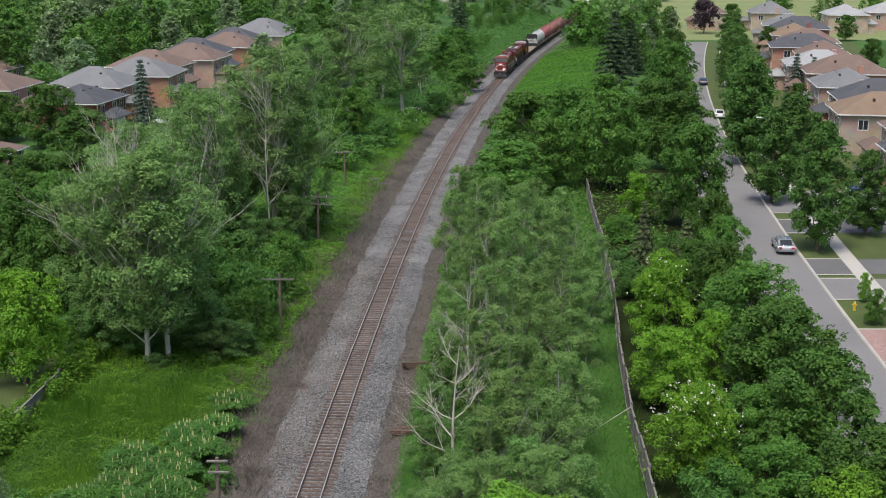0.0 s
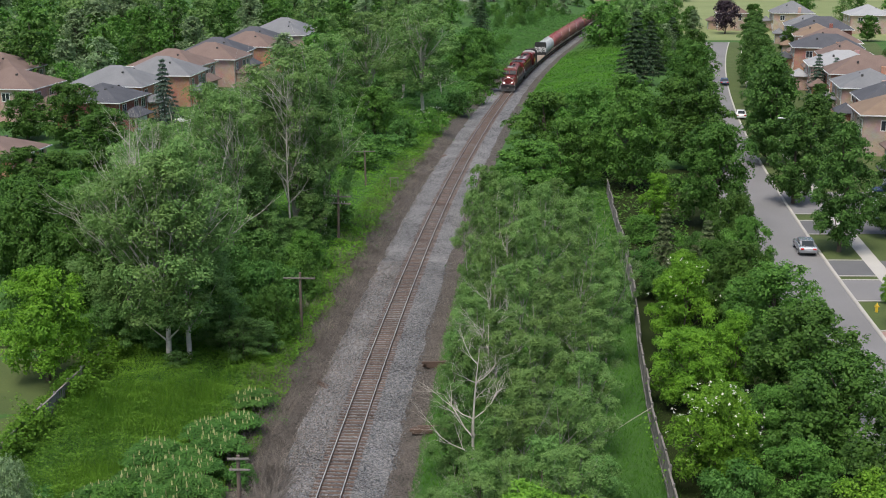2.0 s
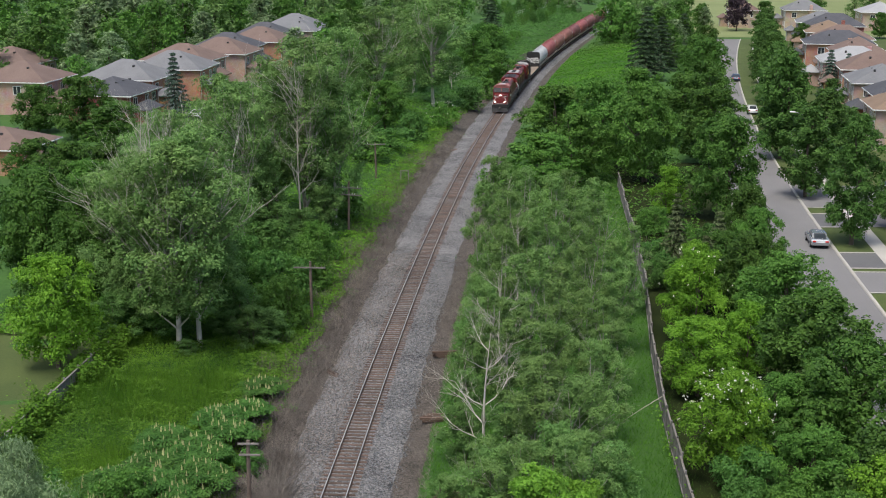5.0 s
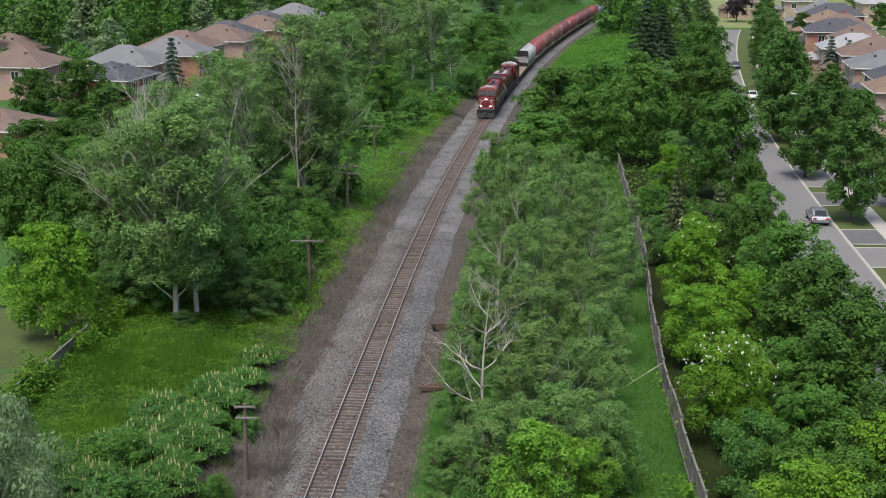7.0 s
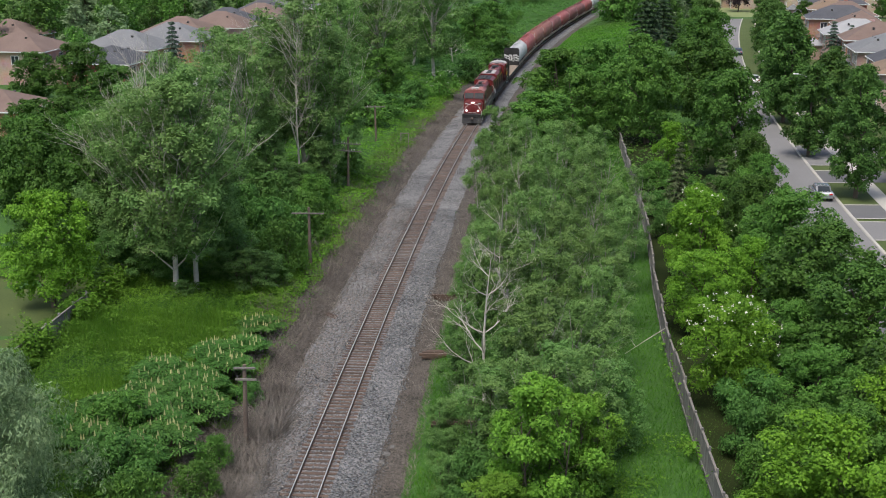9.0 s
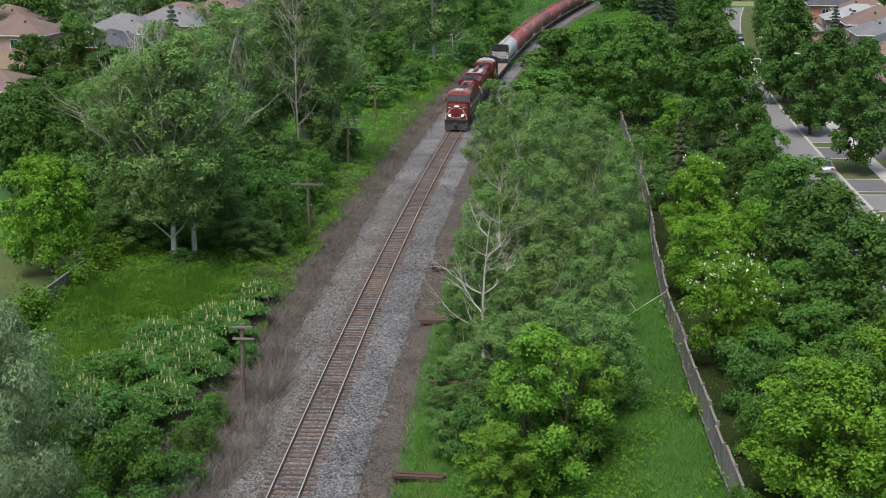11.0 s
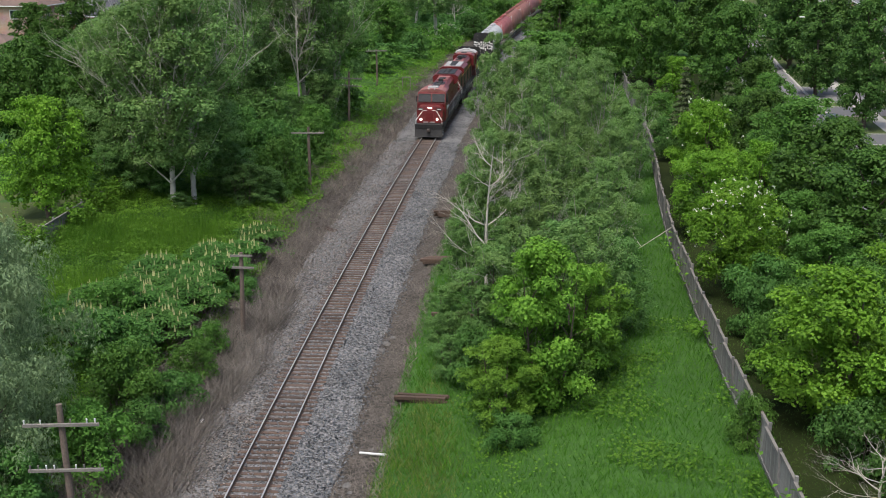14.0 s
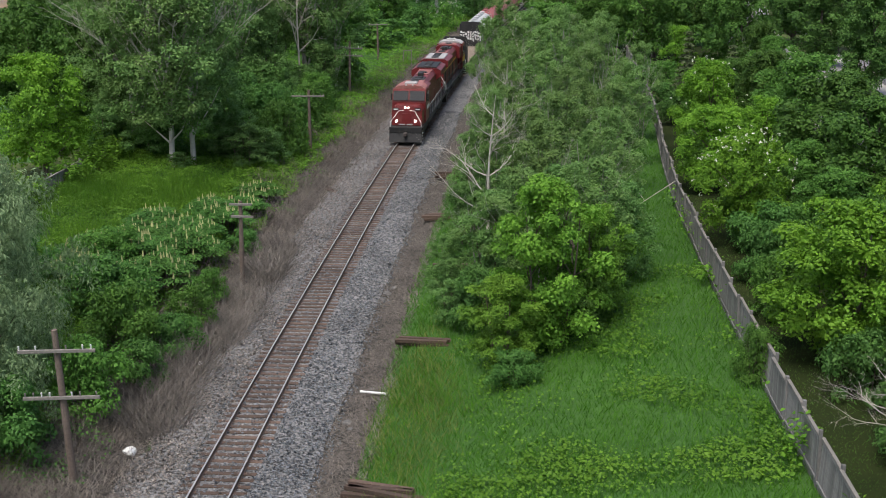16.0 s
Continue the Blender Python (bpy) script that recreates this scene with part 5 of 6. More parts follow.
street_lamp(44.4, 161.5, 2.0, 170, "pale street lamp between street trees")
for x, y, s in [(-5.0, 64.0, 0.28), (-5.2, 63.0, 0.22), (-4.7, 65.1, 0.2), (-4.6, 49.9, 0.16), (-5.4, 46.6, 0.22), (-5.2, 45.9, 0.16), (-5.5, 44.6, 0.14)]:
    lump("rock", x, y, float(land(x, y)), s, STONE, "grey rock at the edge of the ballast")
lump("boulder", -13.7, 43.5, float(land(-13.7, 43.5)), 0.3, WHITE, "pale stone lying in the dry weeds")
lump("white_can", -13.0, 53.0, float(land(-13, 53)) + 0.15, 0.14, WHITE, "small white litter in the dry brush")
bm = fresh()
box(bm, -0.6, 0.6, -0.06, 0.06, 0, 0.06, 0.01)
tagged(part("plank", bm, WHITE, at=pose(-4.5, 49.1, float(land(-4.5, 49.1)) + 0.22, 0, 3, -4)), "white painted plank on the grass edge", "plank")
V, F = [], []
tube(V, F, [(9.9, 74.9, 1.95), (11.2, 75.2, 2.75), (12.6, 75.1, 3.75)], [0.012, 0.022, 0.032], 6)
tube(V, F, [(10.6, 75.0, 2.4), (10.2, 75.6, 2.9), (10.1, 76.2, 3.4)], [0.02, 0.014, 0.008], 5)
tagged(part("fallen_branch", mesh_of("fallen_branch", V, F, BARK["dead"], True)), "bare fallen branch leaning on the fence", "branch")

# hydrant, frame beside the track, far wire fence and a pale building
hx, hy = 36.0, 101.0
hydrant = tagged(new("fire_hydrant"), "yellow fire hydrant on the grass verge", "hydrant")
hydrant.matrix_basis = pose(hx, hy, 2.08)
YELLOWPAINT = plain("yellow_paint", (0.65, 0.42, 0.03), 0.4)
for nm, a, b, ra, rb in (("barrel", (0, 0, 0), (0, 0, 0.6), 0.12, 0.11), ("bonnet", (0, 0, 0.6), (0, 0, 0.82), 0.14, 0.03), ("nozzle", (-0.2, 0, 0.5), (0.2, 0, 0.5), 0.06, 0.06)):
    bm = fresh()
    rod(bm, a, b, ra, rb, 12)
    part(nm, bm, YELLOWPAINT, hydrant)
post_frame = tagged(new("marker_frame"), "weathered grey trackside marker frame", "marker")
post_frame.matrix_basis = pose(-9.2, 158.0, float(land(-9.2, 158.0)) - 0.05)
for nm, dims in (("post", (-0.55, -0.45, -0.05, 0.05, 0, 2.0)), ("post", (0.45, 0.55, -0.05, 0.05, 0, 2.0)), ("crossbar", (-0.6, 0.6, -0.04, 0.04, 2.0, 2.12))):
    bm = fresh()
    box(bm, *dims)
    part(nm, bm, GREYWOOD, post_frame)
wire = tagged(new("wire_fence"), "grey wire fence at the edge of a far yard", "fence")
for k in range(22):
    px, py = 15 + 0.95 * k, 440 + 3.7 * k
    bm = fresh()
    rod(bm, (px, py, 1.4), (px, py, 3.6), 0.06, 0.06, 6)
    part("post", bm, GREYMETAL, wire)
    for zz in (1.8, 2.7, 3.5):
        bm = fresh()
        rod(bm, (px, py, zz), (px + 0.95, py + 3.7, zz), 0.035, 0.035, 5)
        part("wire", bm, GREYMETAL, wire)
shed = tagged(new("warehouse"), "long pale flat-roofed building in a far yard", "building")
shed.matrix_basis = pose(-2, 560, 1.4, 0, 0, -14)
bm = fresh()
box(bm, -16, 16, -8, 8, 0, 5.0)
part("wall", bm, CONCRETE, shed)
bm = fresh()
box(bm, -16.3, 16.3, -8.3, 8.3, 5.0, 5.4)
part("roof", bm, WHITE, shed)
for k in range(6):
    bm = fresh()
    box(bm, -14 + 5 * k, -11 + 5 * k, -8.08, -8.003, 0.1, 3.4)
    part("loading_door", bm, SILVERPAINT, shed)

# old fence of the side garden, half lost in vines
build_fence("garden_fence", lambda y: -29.6 + 0.08 * (y - 66), 62, 92, 1.5, 1.45, 0.1, "old grey board fence overgrown with vines", 60)
x = rnd.normal(size=24000) * 0.55
y = rnd.uniform(56, 95, 24000)
x = x - 29.4 + 0.08 * (y - 66)
kk = ~((y > 76) & (y < 80))
low_leaves("fence_vines", x[kk], y[kk], np.full(kk.sum(), 1.5), 3.0, 0.2, G["weed"], "green vines over the old garden fence", 0.8)

# ---- sumac with pale flower cones, blossom tree ----


def sumac(x, y, h, r):
    z = float(land(x, y))
    base = tagged(new("sumac_bush"), "sumac bush with upright pale yellow flower cones", "bush", "sumacs")
    base.matrix_basis = pose(x, y, z - 0.05)
    V, F, P, D, C = [], [], [], [], []
    for i in range(int(22 * r)):
        a, d = rnd.uniform(0, 6.28), r * math.sqrt(rnd.random())
        tip = np.array((math.cos(a) * d, math.sin(a) * d, h * (1.0 - 0.45 * (d / r) ** 2) * rnd.uniform(0.85, 1.05)))
        tube(V, F, bough((tip[0] * 0.5, tip[1] * 0.5, 0), tip, 0.1, 4), [0.035, 0.03, 0.022, 0.012], 5)
        for k in range(9):
            b = k * 0.698 + rnd.uniform(-0.2, 0.2)
            ray = np.array((math.cos(b), math.sin(b), -0.22))
            for q in range(6):
                p = tip + ray * (0.14 + 0.105 * q) + (0, 0, 0.05)
                for s in (-1, 1):
                    P.append(p + np.array((-ray[1], ray[0], 0)) * 0.10 * s)
                    D.append(np.array((ray[0] * 0.2, ray[1] * 0.2, 1)) + rnd.normal(size=3) * 0.25)
        if rnd.random() < 0.8:
            C.append(tip)
    part("stem", mesh_of("stem", V, F, BARK["brown"], True), parent=base)
    part("crown", quads_of("crown", leaves(np.array(P), unit(np.array(D)), rnd.uniform(0.16, 0.28, len(P)), 0.42), G["sumac"]), parent=base)
    for c in C[:40]:
        bm = fresh()
        rod(bm, c + (0, 0, 0.05), c + (0, 0, 0.38), 0.062, 0.012, 6)
        part("flower_cone", bm, G["catkin"], base)


for p in [(-16.6, 66.5, 2.3, 1.9), (-17.6, 70.0, 2.2, 2.0), (-16.2, 73.5, 2.0, 1.8), (-18.6, 64.2, 2.3, 2.0), (-17.2, 61.6, 2.3, 1.9), (-19.6, 67.4, 2.0, 1.8), (-15.8, 78.0, 1.7, 1.5), (-15.5, 83.0, 1.5, 1.4), (-18.6, 59.6, 2.2, 1.8), (-19.8, 71.4, 2.0, 1.8), (-21.4, 64.6, 2.0, 1.9), (-20.8, 60.6, 2.1, 1.9), (-17.4, 75.6, 1.9, 1.7)]:
    sumac(*p)


def blossom(x, y, h, r, count, label):
    """White flower heads over the crown of a tree that stands there."""
    z = float(land(x, y))
    d = unit(rnd.normal(size=(count, 3)) + np.array((0, -0.2, 0.9)))
    P = np.array((x, y, z + h * 0.60)) + d * np.array((r, r, h * 0.43)) * rnd.uniform(0.92, 1.06, (count, 1))
    Q = np.repeat(P, 5, 0) + rnd.normal(size=(count * 5, 3)) * 0.05
    tagged(new("blossom", quads_of("blossom", leaves(Q, unit(rnd.normal(size=Q.shape) + (0, 0, 0.6)), rnd.uniform(0.07, 0.13, len(Q)), 0.8), G["blossom"])), label, "blossom", "", "stuff")


blossom(14.9, 66.3, 6.6, 2.8, 70, "white flower clusters on a yellow-green tree")
blossom(17.1, 90.9, 7.5, 2.9, 22, "white flower clusters on a yellow-green tree")
blossom(-5.5, 204, 4.6, 3.2, 40, "white elder flowers on a bush")

# ---- the train ----
CRIMSON = surface("loco_red", (0.095, 0.009, 0.011), (0.170, 0.022, 0.022), 3.0, 0.5, 0.42, 0.05, 0.004)
ROOFRED = surface("dusty_roof_red", (0.20, 0.055, 0.05), (0.36, 0.17, 0.15), 3.0, 0.6, 0.6, 0.1, 0.004)
SOOT = surface("sooty_black", (0.010, 0.010, 0.011), (0.034, 0.033, 0.032), 3.0, 0.7, 0.6, 0.1, 0.005)
YELLOW = surface("loco_yellow", (0.55, 0.28, 0.02), (0.68, 0.38, 0.04), 3.0, 0.5, 0.4, 0.0)
SILVER = surface("silver_roof", (0.30, 0.29, 0.28), (0.46, 0.45, 0.44), 3.0, 0.6, 0.5, 0.05, 0.004)
LIT = plain("headlamp_glow", (1.0, 0.90, 0.80), 0.2, 0.0, 7.0)
CABGLASS = plain("dark_cab_glass", (0.008, 0.009, 0.010), 0.2)
DECK = surface("deck_boards", (0.15, 0.115, 0.085), (0.30, 0.24, 0.185), 7.0, 0.5, 0.9, 0.4, 0.01)
HOPPER = dict(white=surface("hopper_white", (0.36, 0.37, 0.37), (0.54, 0.55, 0.55), 1.5, 0.25, 0.6, 0.05, 0.005), red=surface("hopper_red", (0.24, 0.055, 0.055), (0.36, 0.125, 0.12), 1.5, 0.25, 0.6, 0.05, 0.005),
              rust=surface("hopper_rust", (0.19, 0.07, 0.055), (0.31, 0.14, 0.115), 1.5, 0.25, 0.65, 0.05, 0.005), dull=surface("hopper_dull_red", (0.15, 0.05, 0.05), (0.26, 0.11, 0.105), 1.5, 0.25, 0.65, 0.05, 0.005))
SILLPAINT = surface("dusty_sill", (0.22, 0.17, 0.13), (0.38, 0.31, 0.25), 2.0, 0.4, 0.7, 0.05, 0.005)
STEEL = plain("wheel_steel", (0.12, 0.10, 0.09), 0.5, 0.7)


def bogie(base, yc, axles, spread, material):
    bm = fresh()
    for s in (-1, 1):
        prism(bm, [(yc - spread - 0.45, 0.42), (yc - spread - 0.3, 0.85), (yc + spread + 0.3, 0.85), (yc + spread + 0.45, 0.42), (yc + 0.4, 0.3), (yc - 0.4, 0.3)], s * 1.02, s * 1.2)
    box(bm, -1.1, 1.1, yc - 0.35, yc + 0.35, 0.5, 0.95)
    frame_part = part("bogie", bm, material, base)
    for k in range(axles):
        y = yc - spread + 2 * spread * k / (axles - 1)
        for s in (-1, 1):
            bm = fresh()
            rod(bm, (s * 0.68, y, 0.505), (s * 0.82, y, 0.505), 0.5, 0.48, 18)
            part("wheel", bm, STEEL, frame_part)


def section(bm, outline, y0, y1):
    """Extrude an (x, z) outline along y."""
    return prism(bm, outline, y0, y1, axis=1)


def mirrored(pts):
    return pts + [(-x, z) for x, z in pts[::-1]]


def slab(bm, a, b, hw, lift, cx=0.0, thick=0.03):
    """A thin plate on a slope from (y, z) a to b, half-width hw, proud of the slope."""
    (ya, za), (yb, zb) = a, b
    n = Vector((0, zb - za, -(yb - ya))).normalized()
    if n.y < 0:
        n = -n
    lo = [Vector((cx - hw, ya, za)), Vector((cx + hw, ya, za)), Vector((cx + hw, yb, zb)), Vector((cx - hw, yb, zb))]
    up = [bm.verts.new(p + n * (lift + thick)) for p in lo]
    dn = [bm.verts.new(p + n * lift) for p in lo]
    bm.faces.new(up)
    bm.faces.new(dn[::-1])
    for i in range(4):
        bm.faces.new((dn[i], dn[(i + 1) % 4], up[(i + 1) % 4], up[i]))
    bmesh.ops.recalc_face_normals(bm, faces=bm.faces[:])
    return bm


def locomotive(label, second=False):
    """A six-axle freight locomotive, front towards +y, rail top at 0."""
    base = tagged(new("locomotive"), label, "locomotive", "locomotives")
    hull = CRIMSON
    bm = fresh()
    box(bm, -1.52, 1.52, -10.9, 10.9, 1.12, 1.40, 0.03)
    part("underframe", bm, SOOT, base)
    bm = fresh()
    box(bm, -1.2, 1.2, -3.4, 3.4, 0.35, 1.12, 0.15)
    part("fuel_tank", bm, SOOT, base)
    for yc in (-7.0, 7.0):
        bogie(base, yc, 3, 1.75, SOOT)
    for s in (-1, 1):
        bm = fresh()
        y0, y1 = (10.9, 11.25) if s > 0 else (-11.25, -10.9)
        box(bm, -1.45, 1.45, y0, y1, 0.95, 1.45, 0.03)
        part("pilot", bm, SOOT, base)
        bm = fresh()
        prism(bm, [(s * 10.9, 0.95), (s * 11.2, 0.95), (s * 11.45, 0.15), (s * 11.3, 0.12), (s * 10.9, 0.6)], -1.45, 1.45)
        part("snow_plough", bm, SOOT, base)
        bm = fresh()
        box(bm, -0.16, 0.16, s * 11.6 - 0.35, s * 11.6 + 0.2, 0.72, 1.02, 0.05)
        part("coupler", bm, STEEL, base)
    # nose and cab
    bm = fresh()
    section(bm, mirrored([(1.42, 1.40), (1.42, 2.75), (1.12, 3.18)]), 8.4, 10.1)
    for v in bm.verts:
        if v.co.y > 9:
            v.co.y += 0.12 if v.co.z < 2 else -0.05 if v.co.z > 3 else 0.1
            v.co.x *= 0.97
    bmesh.ops.bevel(bm, geom=bm.edges[:], offset=0.06, segments=2, affect="EDGES")
    part("nose", bm, YELLOW if second else hull, base, "orange-yellow nose" if second else "")
    bm = fresh()
    prism(bm, [(5.7, 1.40), (8.7, 1.40), (8.75, 3.35), (8.35, 4.28), (8.1, 4.42), (5.7, 4.42)], -1.52, 1.52)
    bmesh.ops.bevel(bm, geom=bm.edges[:], offset=0.07, segments=2, affect="EDGES")
    cab = part("cab", bm, hull, base)
    bm = fresh()
    section(bm, mirrored([(1.45, 4.40), (1.05, 4.66), (0.4, 4.74)]), 5.75, 8.15)
    part("cab_roof", bm, SILVER if second else ROOFRED, base, "pale grey cab roof" if second else "")
    for cx in (-0.74, 0.74):
        part("windscreen", slab(fresh(), (8.735, 3.50), (8.42, 4.17), 0.60, 0.004, cx), CABGLASS, cab)
        bm = fresh()
        for a, b, hw, ox in (((8.76, 3.44), (8.735, 3.50), 0.68, 0), ((8.42, 4.17), (8.39, 4.24), 0.68, 0), ((8.735, 3.50), (8.42, 4.17), 0.04, -0.64), ((8.735, 3.50), (8.42, 4.17), 0.04, 0.64)):
            slab(bm, a, b, hw, 0.003, cx + ox, 0.045)
        part("window_frame", bm, SOOT, cab)
        s = 1 if cx > 0 else -1
        bm = fresh()
        for y0, y1 in ((6.2, 7.0), (7.15, 7.9)):
            box(bm, min(s * 1.52, s * 1.545), max(s * 1.52, s * 1.545), y0, y1, 3.3, 4.05)
        part("side_window", bm, GLASS, cab)
    bm = fresh()
    box(bm, -0.55, 0.55, 6.4, 7.5, 4.72, 4.86, 0.04)
    part("air_conditioner", bm, SILVER, base)
    for s in (-1, 1):
        bm = fresh()
        rod(bm, (s * 0.3, 8.0, 4.7), (s * 0.3, 8.35, 4.78), 0.05, 0.09, 8)
        part("horn", bm, SILVER, base)
        bm = fresh()
        box(bm, min(s * 1.56, s * 1.74), max(s * 1.56, s * 1.74), 8.0, 8.06, 3.35, 3.95, 0.01)
        part("mirror", bm, SOOT, base)
    bm = fresh()
    box(bm, -0.42, 0.42, 10.16, 10.24, 1.5, 2.5, 0.02)
    part("nose_door", bm, YELLOW if second else hull, base)
    bm = fresh()
    for k in range(2):
        box(bm, -0.62 + 0.7 * k, -0.08 + 0.7 * k, 11.05, 11.09, 1.62, 1.72)
    part("step_tread", bm, SILVER, base)
    for cx in (-0.5, 0.0, 0.5):
        bm = fresh()
        rod(bm, (cx, 11.27, 1.2), (cx * 1.2, 11.36, 0.75), 0.035, 0.03, 6)
        part("air_hose", bm, SOOT, base)
    # hood, radiator wings, roof gear
    bm = fresh()
    section(bm, mirrored([(0.98, 1.40), (0.98, 4.05), (0.72, 4.35)]), -10.3, 5.68)
    part("hood", bm, hull, base)
    bm = fresh()
    section(bm, mirrored([(0.985, 3.35), (1.50, 3.75), (1.50, 4.30), (1.1, 4.52)]), -10.2, -5.2)
    part("radiator", bm, hull, base)
    bm = fresh()
    section(bm, mirrored([(0.985, 3.0), (1.40, 3.05), (1.40, 4.25), (1.05, 4.48)]), 3.4, 5.68)
    part("brake_housing", bm, hull, base)
    for y0, y1, hw, z in ((-9.9, -5.5, 1.02, 4.525), (-4.9, -4.0, 0.7, 4.355), (-3.6, -1.6, 0.62, 4.355), (0.4, 2.8, 0.6, 4.355), (3.6, 5.3, 0.9, 4.485)):
        bm = fresh()
        box(bm, -hw, hw, y0, y1, z, z + 0.09, 0.02)
        grille = part("roof_panel", bm, SILVER if second and y0 < -5 else SOOT if y0 in (-9.9, 0.4) else ROOFRED, base)
        n = int((y1 - y0) / 1.05)
        for k in range(n):
            yy = y0 + (k + 0.5) * (y1 - y0) / n
            bm = fresh()
            rod(bm, (0, yy, z + 0.09), (0, yy, z + 0.17), 0.42, 0.38, 14)
            part("fan", bm, SOOT, grille)
    bm = fresh()
    box(bm, -0.25, 0.25, -0.9, 0.0, 4.35, 4.75, 0.05)
    part("exhaust", bm, SOOT, base)
    for s in (-1, 1):
        for k in range(11):
            bm = fresh()
            y0 = -9.9 + 1.25 * k
            box(bm, min(s * 0.98, s * 1.0), max(s * 0.98, s * 1.0), y0, y0 + 1.1, 1.55, 3.0, 0.008)
            part("hood_door", bm, SOOT if second and k % 3 == 1 else hull, base)
        bm = fresh()
        if second:
            box(bm, min(s * 1.0, s * 1.012), max(s * 1.0, s * 1.012), -10.1, 3.3, 3.06, 3.3)
            part("stripe", bm, YELLOW, base, "yellow stripe")
            for z0, z1, mt in ((1.5, 2.25, SOOT), (2.25, 2.85, YELLOW), (2.85, 3.2, CRIMSON)):
                bm = fresh()
                box(bm, min(s * 1.522, s * 1.54), max(s * 1.522, s * 1.54), 5.8, 8.55, z0, z1 - 0.004)
                part("cab_panel", bm, mt, base)
            bm = fresh()
        bm = fresh()
        rod(bm, (s * 1.46, -10.6, 2.45), (s * 1.46, 5.5, 2.45), 0.025, 0.025, 6)
        for k in range(12):
            rod(bm, (s * 1.46, -10.6 + k * 1.46, 1.40), (s * 1.46, -10.6 + k * 1.46, 2.45), 0.022, 0.022, 6)
        part("handrail", bm, GREYMETAL if not second else SOOT, base)
        for e in (1, -1):
            bm = fresh()
            rod(bm, (s * 1.38, e * 11.05, 1.35), (s * 1.38, e * 11.05, 1.85), 0.026, 0.026, 6)
            rod(bm, (s * 1.38, e * 11.05, 1.85), (s * 0.72, e * 10.35, 2.75), 0.026, 0.026, 6)
            rod(bm, (s * 0.72, e * 10.35, 2.75), (s * 0.25, e * 10.3, 2.8), 0.024, 0.024, 6)
            part("grab_rail", bm, WHITE, base)
        bm = fresh()
        for k in range(4):
            box(bm, min(s * 1.1, s * 1.5), max(s * 1.1, s * 1.5), 10.45, 10.85, 0.32 + 0.26 * k, 0.36 + 0.26 * k)
        part("step", bm, WHITE, base)
    if not second:
        for cx in (-0.13, 0.13):
            bm = fresh()
            rod(bm, (cx, 9.95, 3.02), (cx, 10.22, 3.02), 0.075, 0.075, 12)
            part("headlight", bm, LIT, base)
        for cx in (-0.85, 0.85):
            bm = fresh()
            rod(bm, (cx, 10.85, 1.95), (cx, 11.1, 1.95), 0.10, 0.10, 12)
            part("ditch_light", bm, LIT, base)
        for s in (-1, 1):
            bm = fresh()
            box(bm, s * 0.98 - 0.26, s * 0.98 + 0.26, 10.13, 10.22, 2.78, 2.98)
            board = part("number_board", bm, SOOT, base)
            bm = fresh()
            box(bm, s * 0.98 - 0.2, s * 0.98 + 0.2, 10.225, 10.235, 2.84, 2.92)
            part("bar", bm, WHITE, board)
            bm = fresh()
            box(bm, min(s * 1.53, s * 1.548), max(s * 1.53, s * 1.548), 5.9, 7.6, 2.5, 2.85)
            part("side_mark", bm, WHITE, base)
    return base


def bulkhead_flat(label):
    """An empty bulkhead flat car."""
    base = tagged(new("flat_car"), label, "flat car")
    bm = fresh()
    box(bm, -1.45, 1.45, -9.8, 9.8, 0.75, 1.12, 0.03)
    part("underframe", bm, SOOT, base)
    k, y = 0, -9.4
    bm = fresh()
    box(bm, -1.42, 1.42, -0.14, 0.14, 1.12, 1.19, 0.008)
    me = bpy.data.meshes.new("deck_board")
    bm.to_mesh(me)
    bm.free()
    me.materials.append(DECK)
    while y < 9.4:
        part("deck_board", me, parent=base, at=pose(0, y, rnd.normal() * 0.006))
        y += 0.3
    for s in (-1, 1):
        bm = fresh()
        prism(bm, [(-1.55, 1.12), (1.55, 1.12), (1.55, 4.2), (1.3, 4.6), (-1.3, 4.6), (-1.55, 4.2)], s * 9.65 - 0.12, s * 9.65 + 0.12, axis=1)
        for x in (-1.45, -0.7, 0, 0.7, 1.45):
            box(bm, x - 0.07, x + 0.07, s * 9.65 + s * 0.1 - 0.16, s * 9.65 + s * 0.1 + 0.16, 1.12, 4.15)
        bh = part("bulkhead", bm, SOOT, base)
        if s < 0:
            # painted scrawl that cannot be read, as plain strokes
            stroke = np.random.default_rng(5)
            for i in range(9):
                x = -1.35 + 0.335 * i
                for k in range(3):
                    z = 2.15 + 0.42 * k + stroke.uniform(-0.06, 0.06) + 0.10 * (i % 3)
                    bm = fresh()
                    w2, h2 = ((0.07, 0.22), (0.19, 0.075), (0.13, 0.14))[int(stroke.integers(3))]
                    box(bm, -w2, w2, -0.006, 0.006, -h2, h2, 0.004)
                    part("paint_stroke", bm, WHITE, bh, at=pose(x, -9.515 - 0.002 * k, z, 0, float(stroke.uniform(-28, 28)), 0))
        bogie(base, s * 6.9, 2, 0.9, SOOT)
    return base


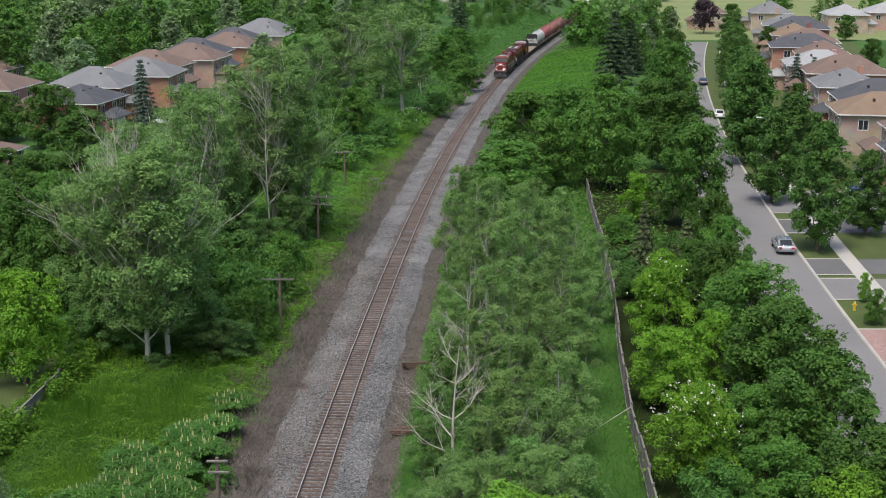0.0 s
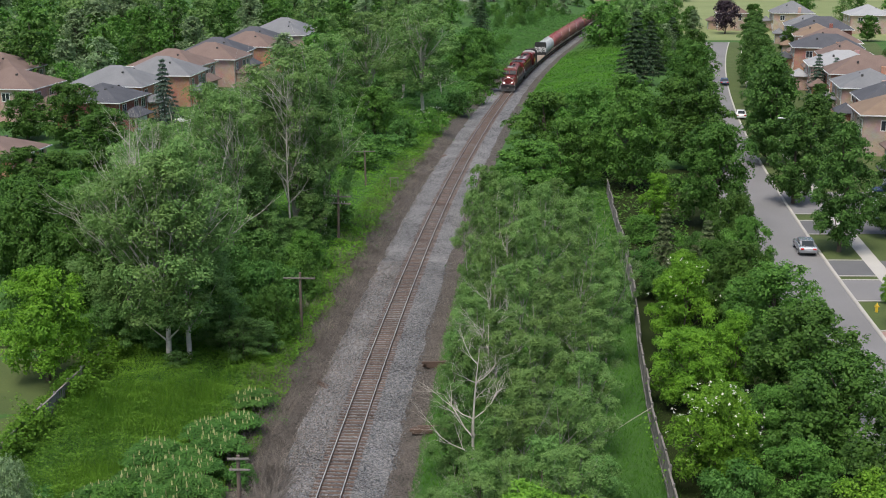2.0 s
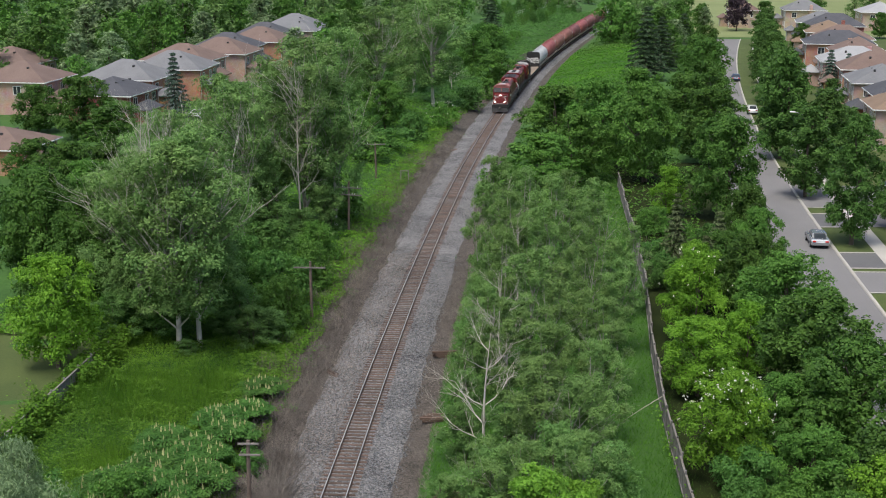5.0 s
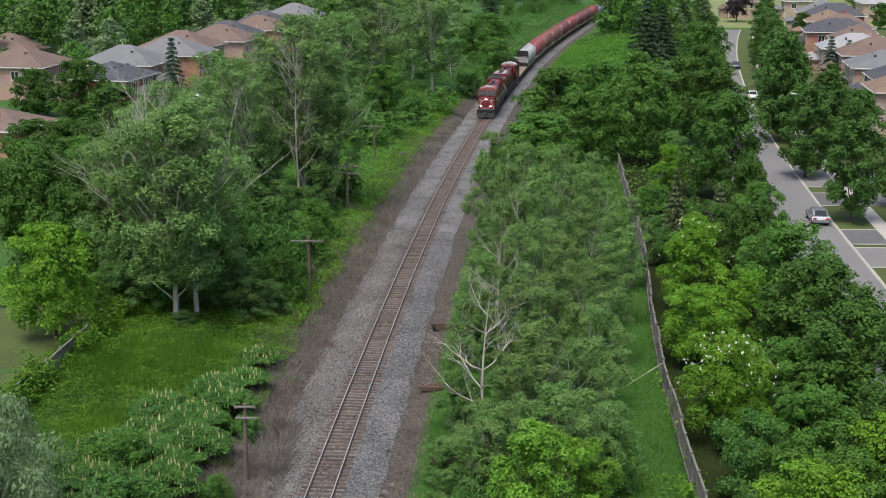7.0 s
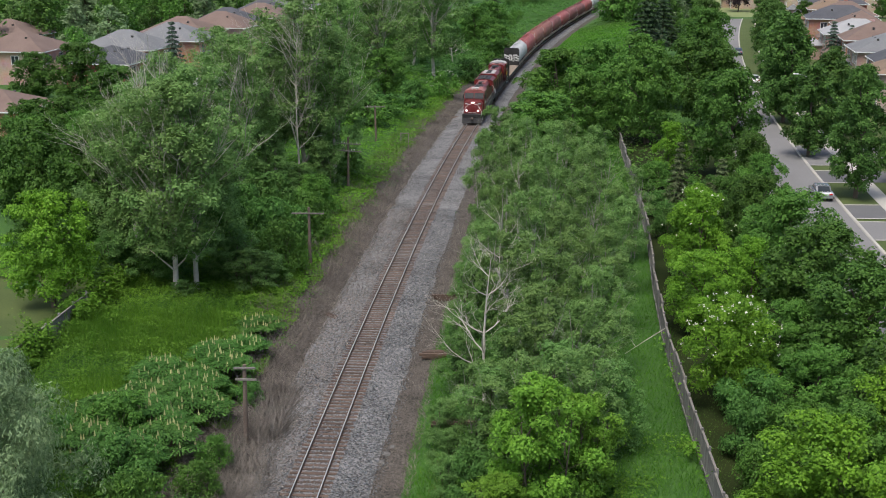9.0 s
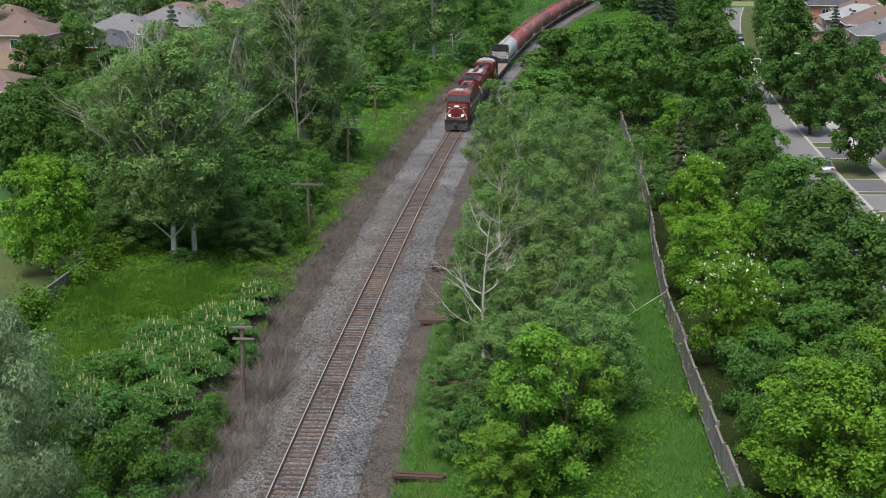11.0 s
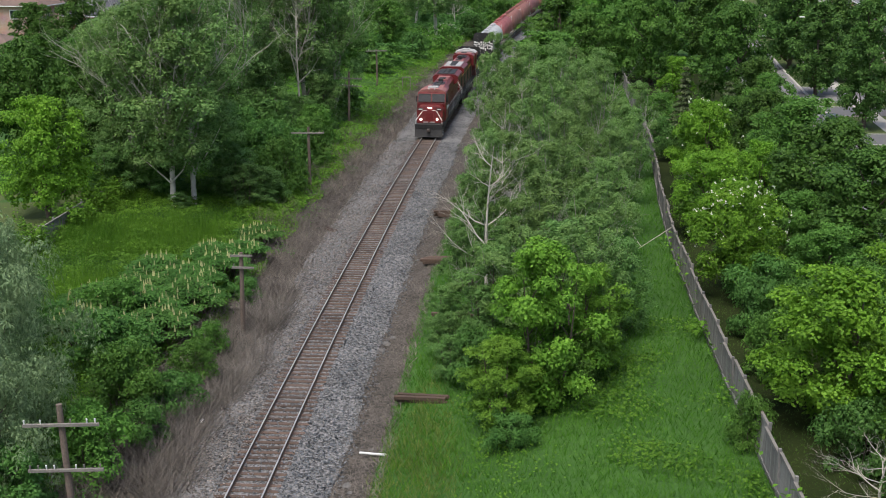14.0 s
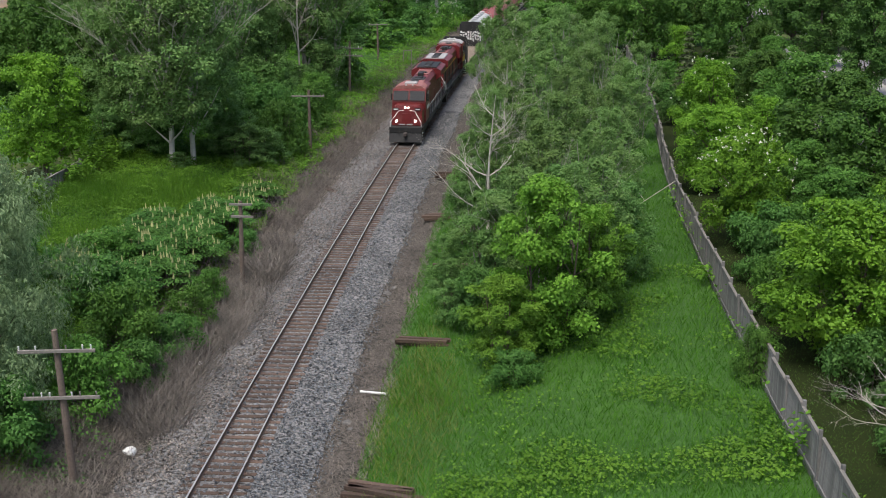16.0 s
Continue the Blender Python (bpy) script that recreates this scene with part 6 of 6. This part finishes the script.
def hopper(paint, label):
    """A cylindrical covered hopper: round-sided body, sloped ends, roof walkway, ladders, bays."""
    base = tagged(new("hopper_car"), label, "hopper car", "hopper cars")
    ring = [(1.60 * math.cos(a) * (0.97 if math.sin(a) > 0 else 1), 2.75 + 1.72 * math.sin(a)) for a in [radians(-50 + 14 * k) for k in range(21)]]
    bm = fresh()
    rings = []
    for y, k, dz in ((-7.9, 0.55, 0.25), (-7.65, 0.80, 0.25), (-7.2, 0.95, 0.05), (-6.7, 1.0, 0), (6.7, 1.0, 0), (7.2, 0.95, 0.05), (7.65, 0.80, 0.25), (7.9, 0.55, 0.25)):
        rings.append([bm.verts.new((x * k, y, 2.9 + (z - 2.9) * k)) for x, z in ring])
    n = len(ring)
    for a, b in zip(rings, rings[1:]):
        for i in range(n):
            f = bm.faces.new((a[i], a[(i + 1) % n], b[(i + 1) % n], b[i]))
            f.smooth = True
    bm.faces.new(rings[0][::-1])
    bm.faces.new(rings[-1])
    bmesh.ops.recalc_face_normals(bm, faces=bm.faces[:])
    part("tank_body", bm, paint, base)
    bm = fresh()
    for y in (-5.4, -1.8, 1.8, 5.4):
        section(bm, mirrored([(0.35, 0.45), (1.05, 1.55)]), y - 1.0, y + 1.0)
    part("hopper_bay", bm, paint, base)
    bm = fresh()
    box(bm, -1.35, 1.35, -8.7, -7.6, 0.95, 1.25)
    box(bm, -1.35, 1.35, 7.6, 8.7, 0.95, 1.25)
    for s in (-1, 1):
        box(bm, s * 1.3 - 0.1, s * 1.3 + 0.1, -8.6, 8.6, 0.95, 1.35)
    part("sill", bm, SILLPAINT, base, "dusty ochre side sill")
    for y in (-5.5, -1.85, 1.85, 5.5):
        bm = fresh()
        outer = [(x * 1.015, 2.75 + (z - 2.75) * 1.015) for x, z in ring]
        section(bm, outer, y - 0.06, y + 0.06)
        part("rib", bm, paint, base)
    bm = fresh()
    box(bm, -0.28, 0.28, -7.3, 7.3, 4.47, 4.53)
    part("roof_walk", bm, paint, base)
    for y in (-5.6, -2.8, 0.0, 2.8, 5.6):
        bm = fresh()
        box(bm, -0.3, 0.3, y - 0.5, y + 0.5, 4.585, 4.72, 0.03)
        part("hatch", bm, paint, base)
    for s in (-1, 1):
        for e in (-1, 1):
            bm = fresh()
            rod(bm, (s * 1.35, e * 8.4, 1.2), (s * 0.9, e * 7.5, 4.1), 0.03, 0.03, 6)
            rod(bm, (s * 0.85, e * 8.4, 1.2), (s * 0.5, e * 7.5, 4.2), 0.03, 0.03, 6)
            for k in range(8):
                f = k / 8
                rod(bm, (s * (1.35 - 0.45 * f), e * (8.4 - 0.3 * f), 1.3 + 3.0 * f), (s * (0.85 - 0.35 * f), e * (8.4 - 0.3 * f), 1.3 + 3.0 * f), 0.02, 0.02, 5)
            part("ladder", bm, GREYMETAL, base)
        bogie(base, s * 6.9, 2, 0.9, SOOT)
    return base


TRAIN = [(locomotive("dark red freight locomotive with lit headlights"), 11.6, False), (locomotive("red, black and yellow freight locomotive running backwards", True), 34.4, True),
         (bulkhead_flat("empty bulkhead flat car with plank deck and painted black ends"), 56.2, False)]
FIRST, place = {}, 75.6
for colour in ("white", "red", "rust", "rust", "dull", "red", "dull", "dull", "red", "white", "dull", "red", "rust", "dull", "white", "dull"):
    words = dict(white="grey-white cylindrical covered hopper car", red="faded red cylindrical covered hopper car", rust="rust-red cylindrical covered hopper car", dull="dull brown-red cylindrical covered hopper car")[colour]
    if colour in FIRST:
        ob = copy_thing(FIRST[colour], Matrix.Translation((0, 0, 0)))
    else:
        ob = FIRST[colour] = hopper(HOPPER[colour], words)
    TRAIN.append((ob, place, False))
    place += 17.9


# ---- growth, and the pieces of fence and track ----
build_growth()
build_fence("board_fence", fence_x, 27, 149, 1.9, 1.95, 0.02, "tall weathered grey board fence along the grass strip", 290)
build_sleepers(TRACK)


# ---- what moves ----
STEP = 0.5
GRID = np.arange(60.0, 700.0, STEP)
ARC = np.concatenate(([0.0], np.cumsum(np.hypot(np.diff(track_x(GRID)), STEP))))


def on_track(s):
    y = float(np.interp(s, ARC, GRID))
    return np.array((float(track_x(y)), y))


def motions():
    """The train rolls along the track towards the camera, slowing a little."""
    for ob, behind, turned in TRAIN:
        rows = []
        for k in range(33):
            t = k * 0.5
            head = float(np.interp(284.1 - 12.6 * t + 0.090 * t * t, GRID, ARC))
            a, b = on_track(head + behind - 6.0), on_track(head + behind + 6.0)
            d = a - b
            turn = math.degrees(math.atan2(-d[0], d[1])) + (180 if turned else 0)
            mid = (a + b) / 2
            rows.append((t, pose(float(mid[0]), float(mid[1]), 0.005, 0, 0, turn)))
        walk(ob, rows)


motions()
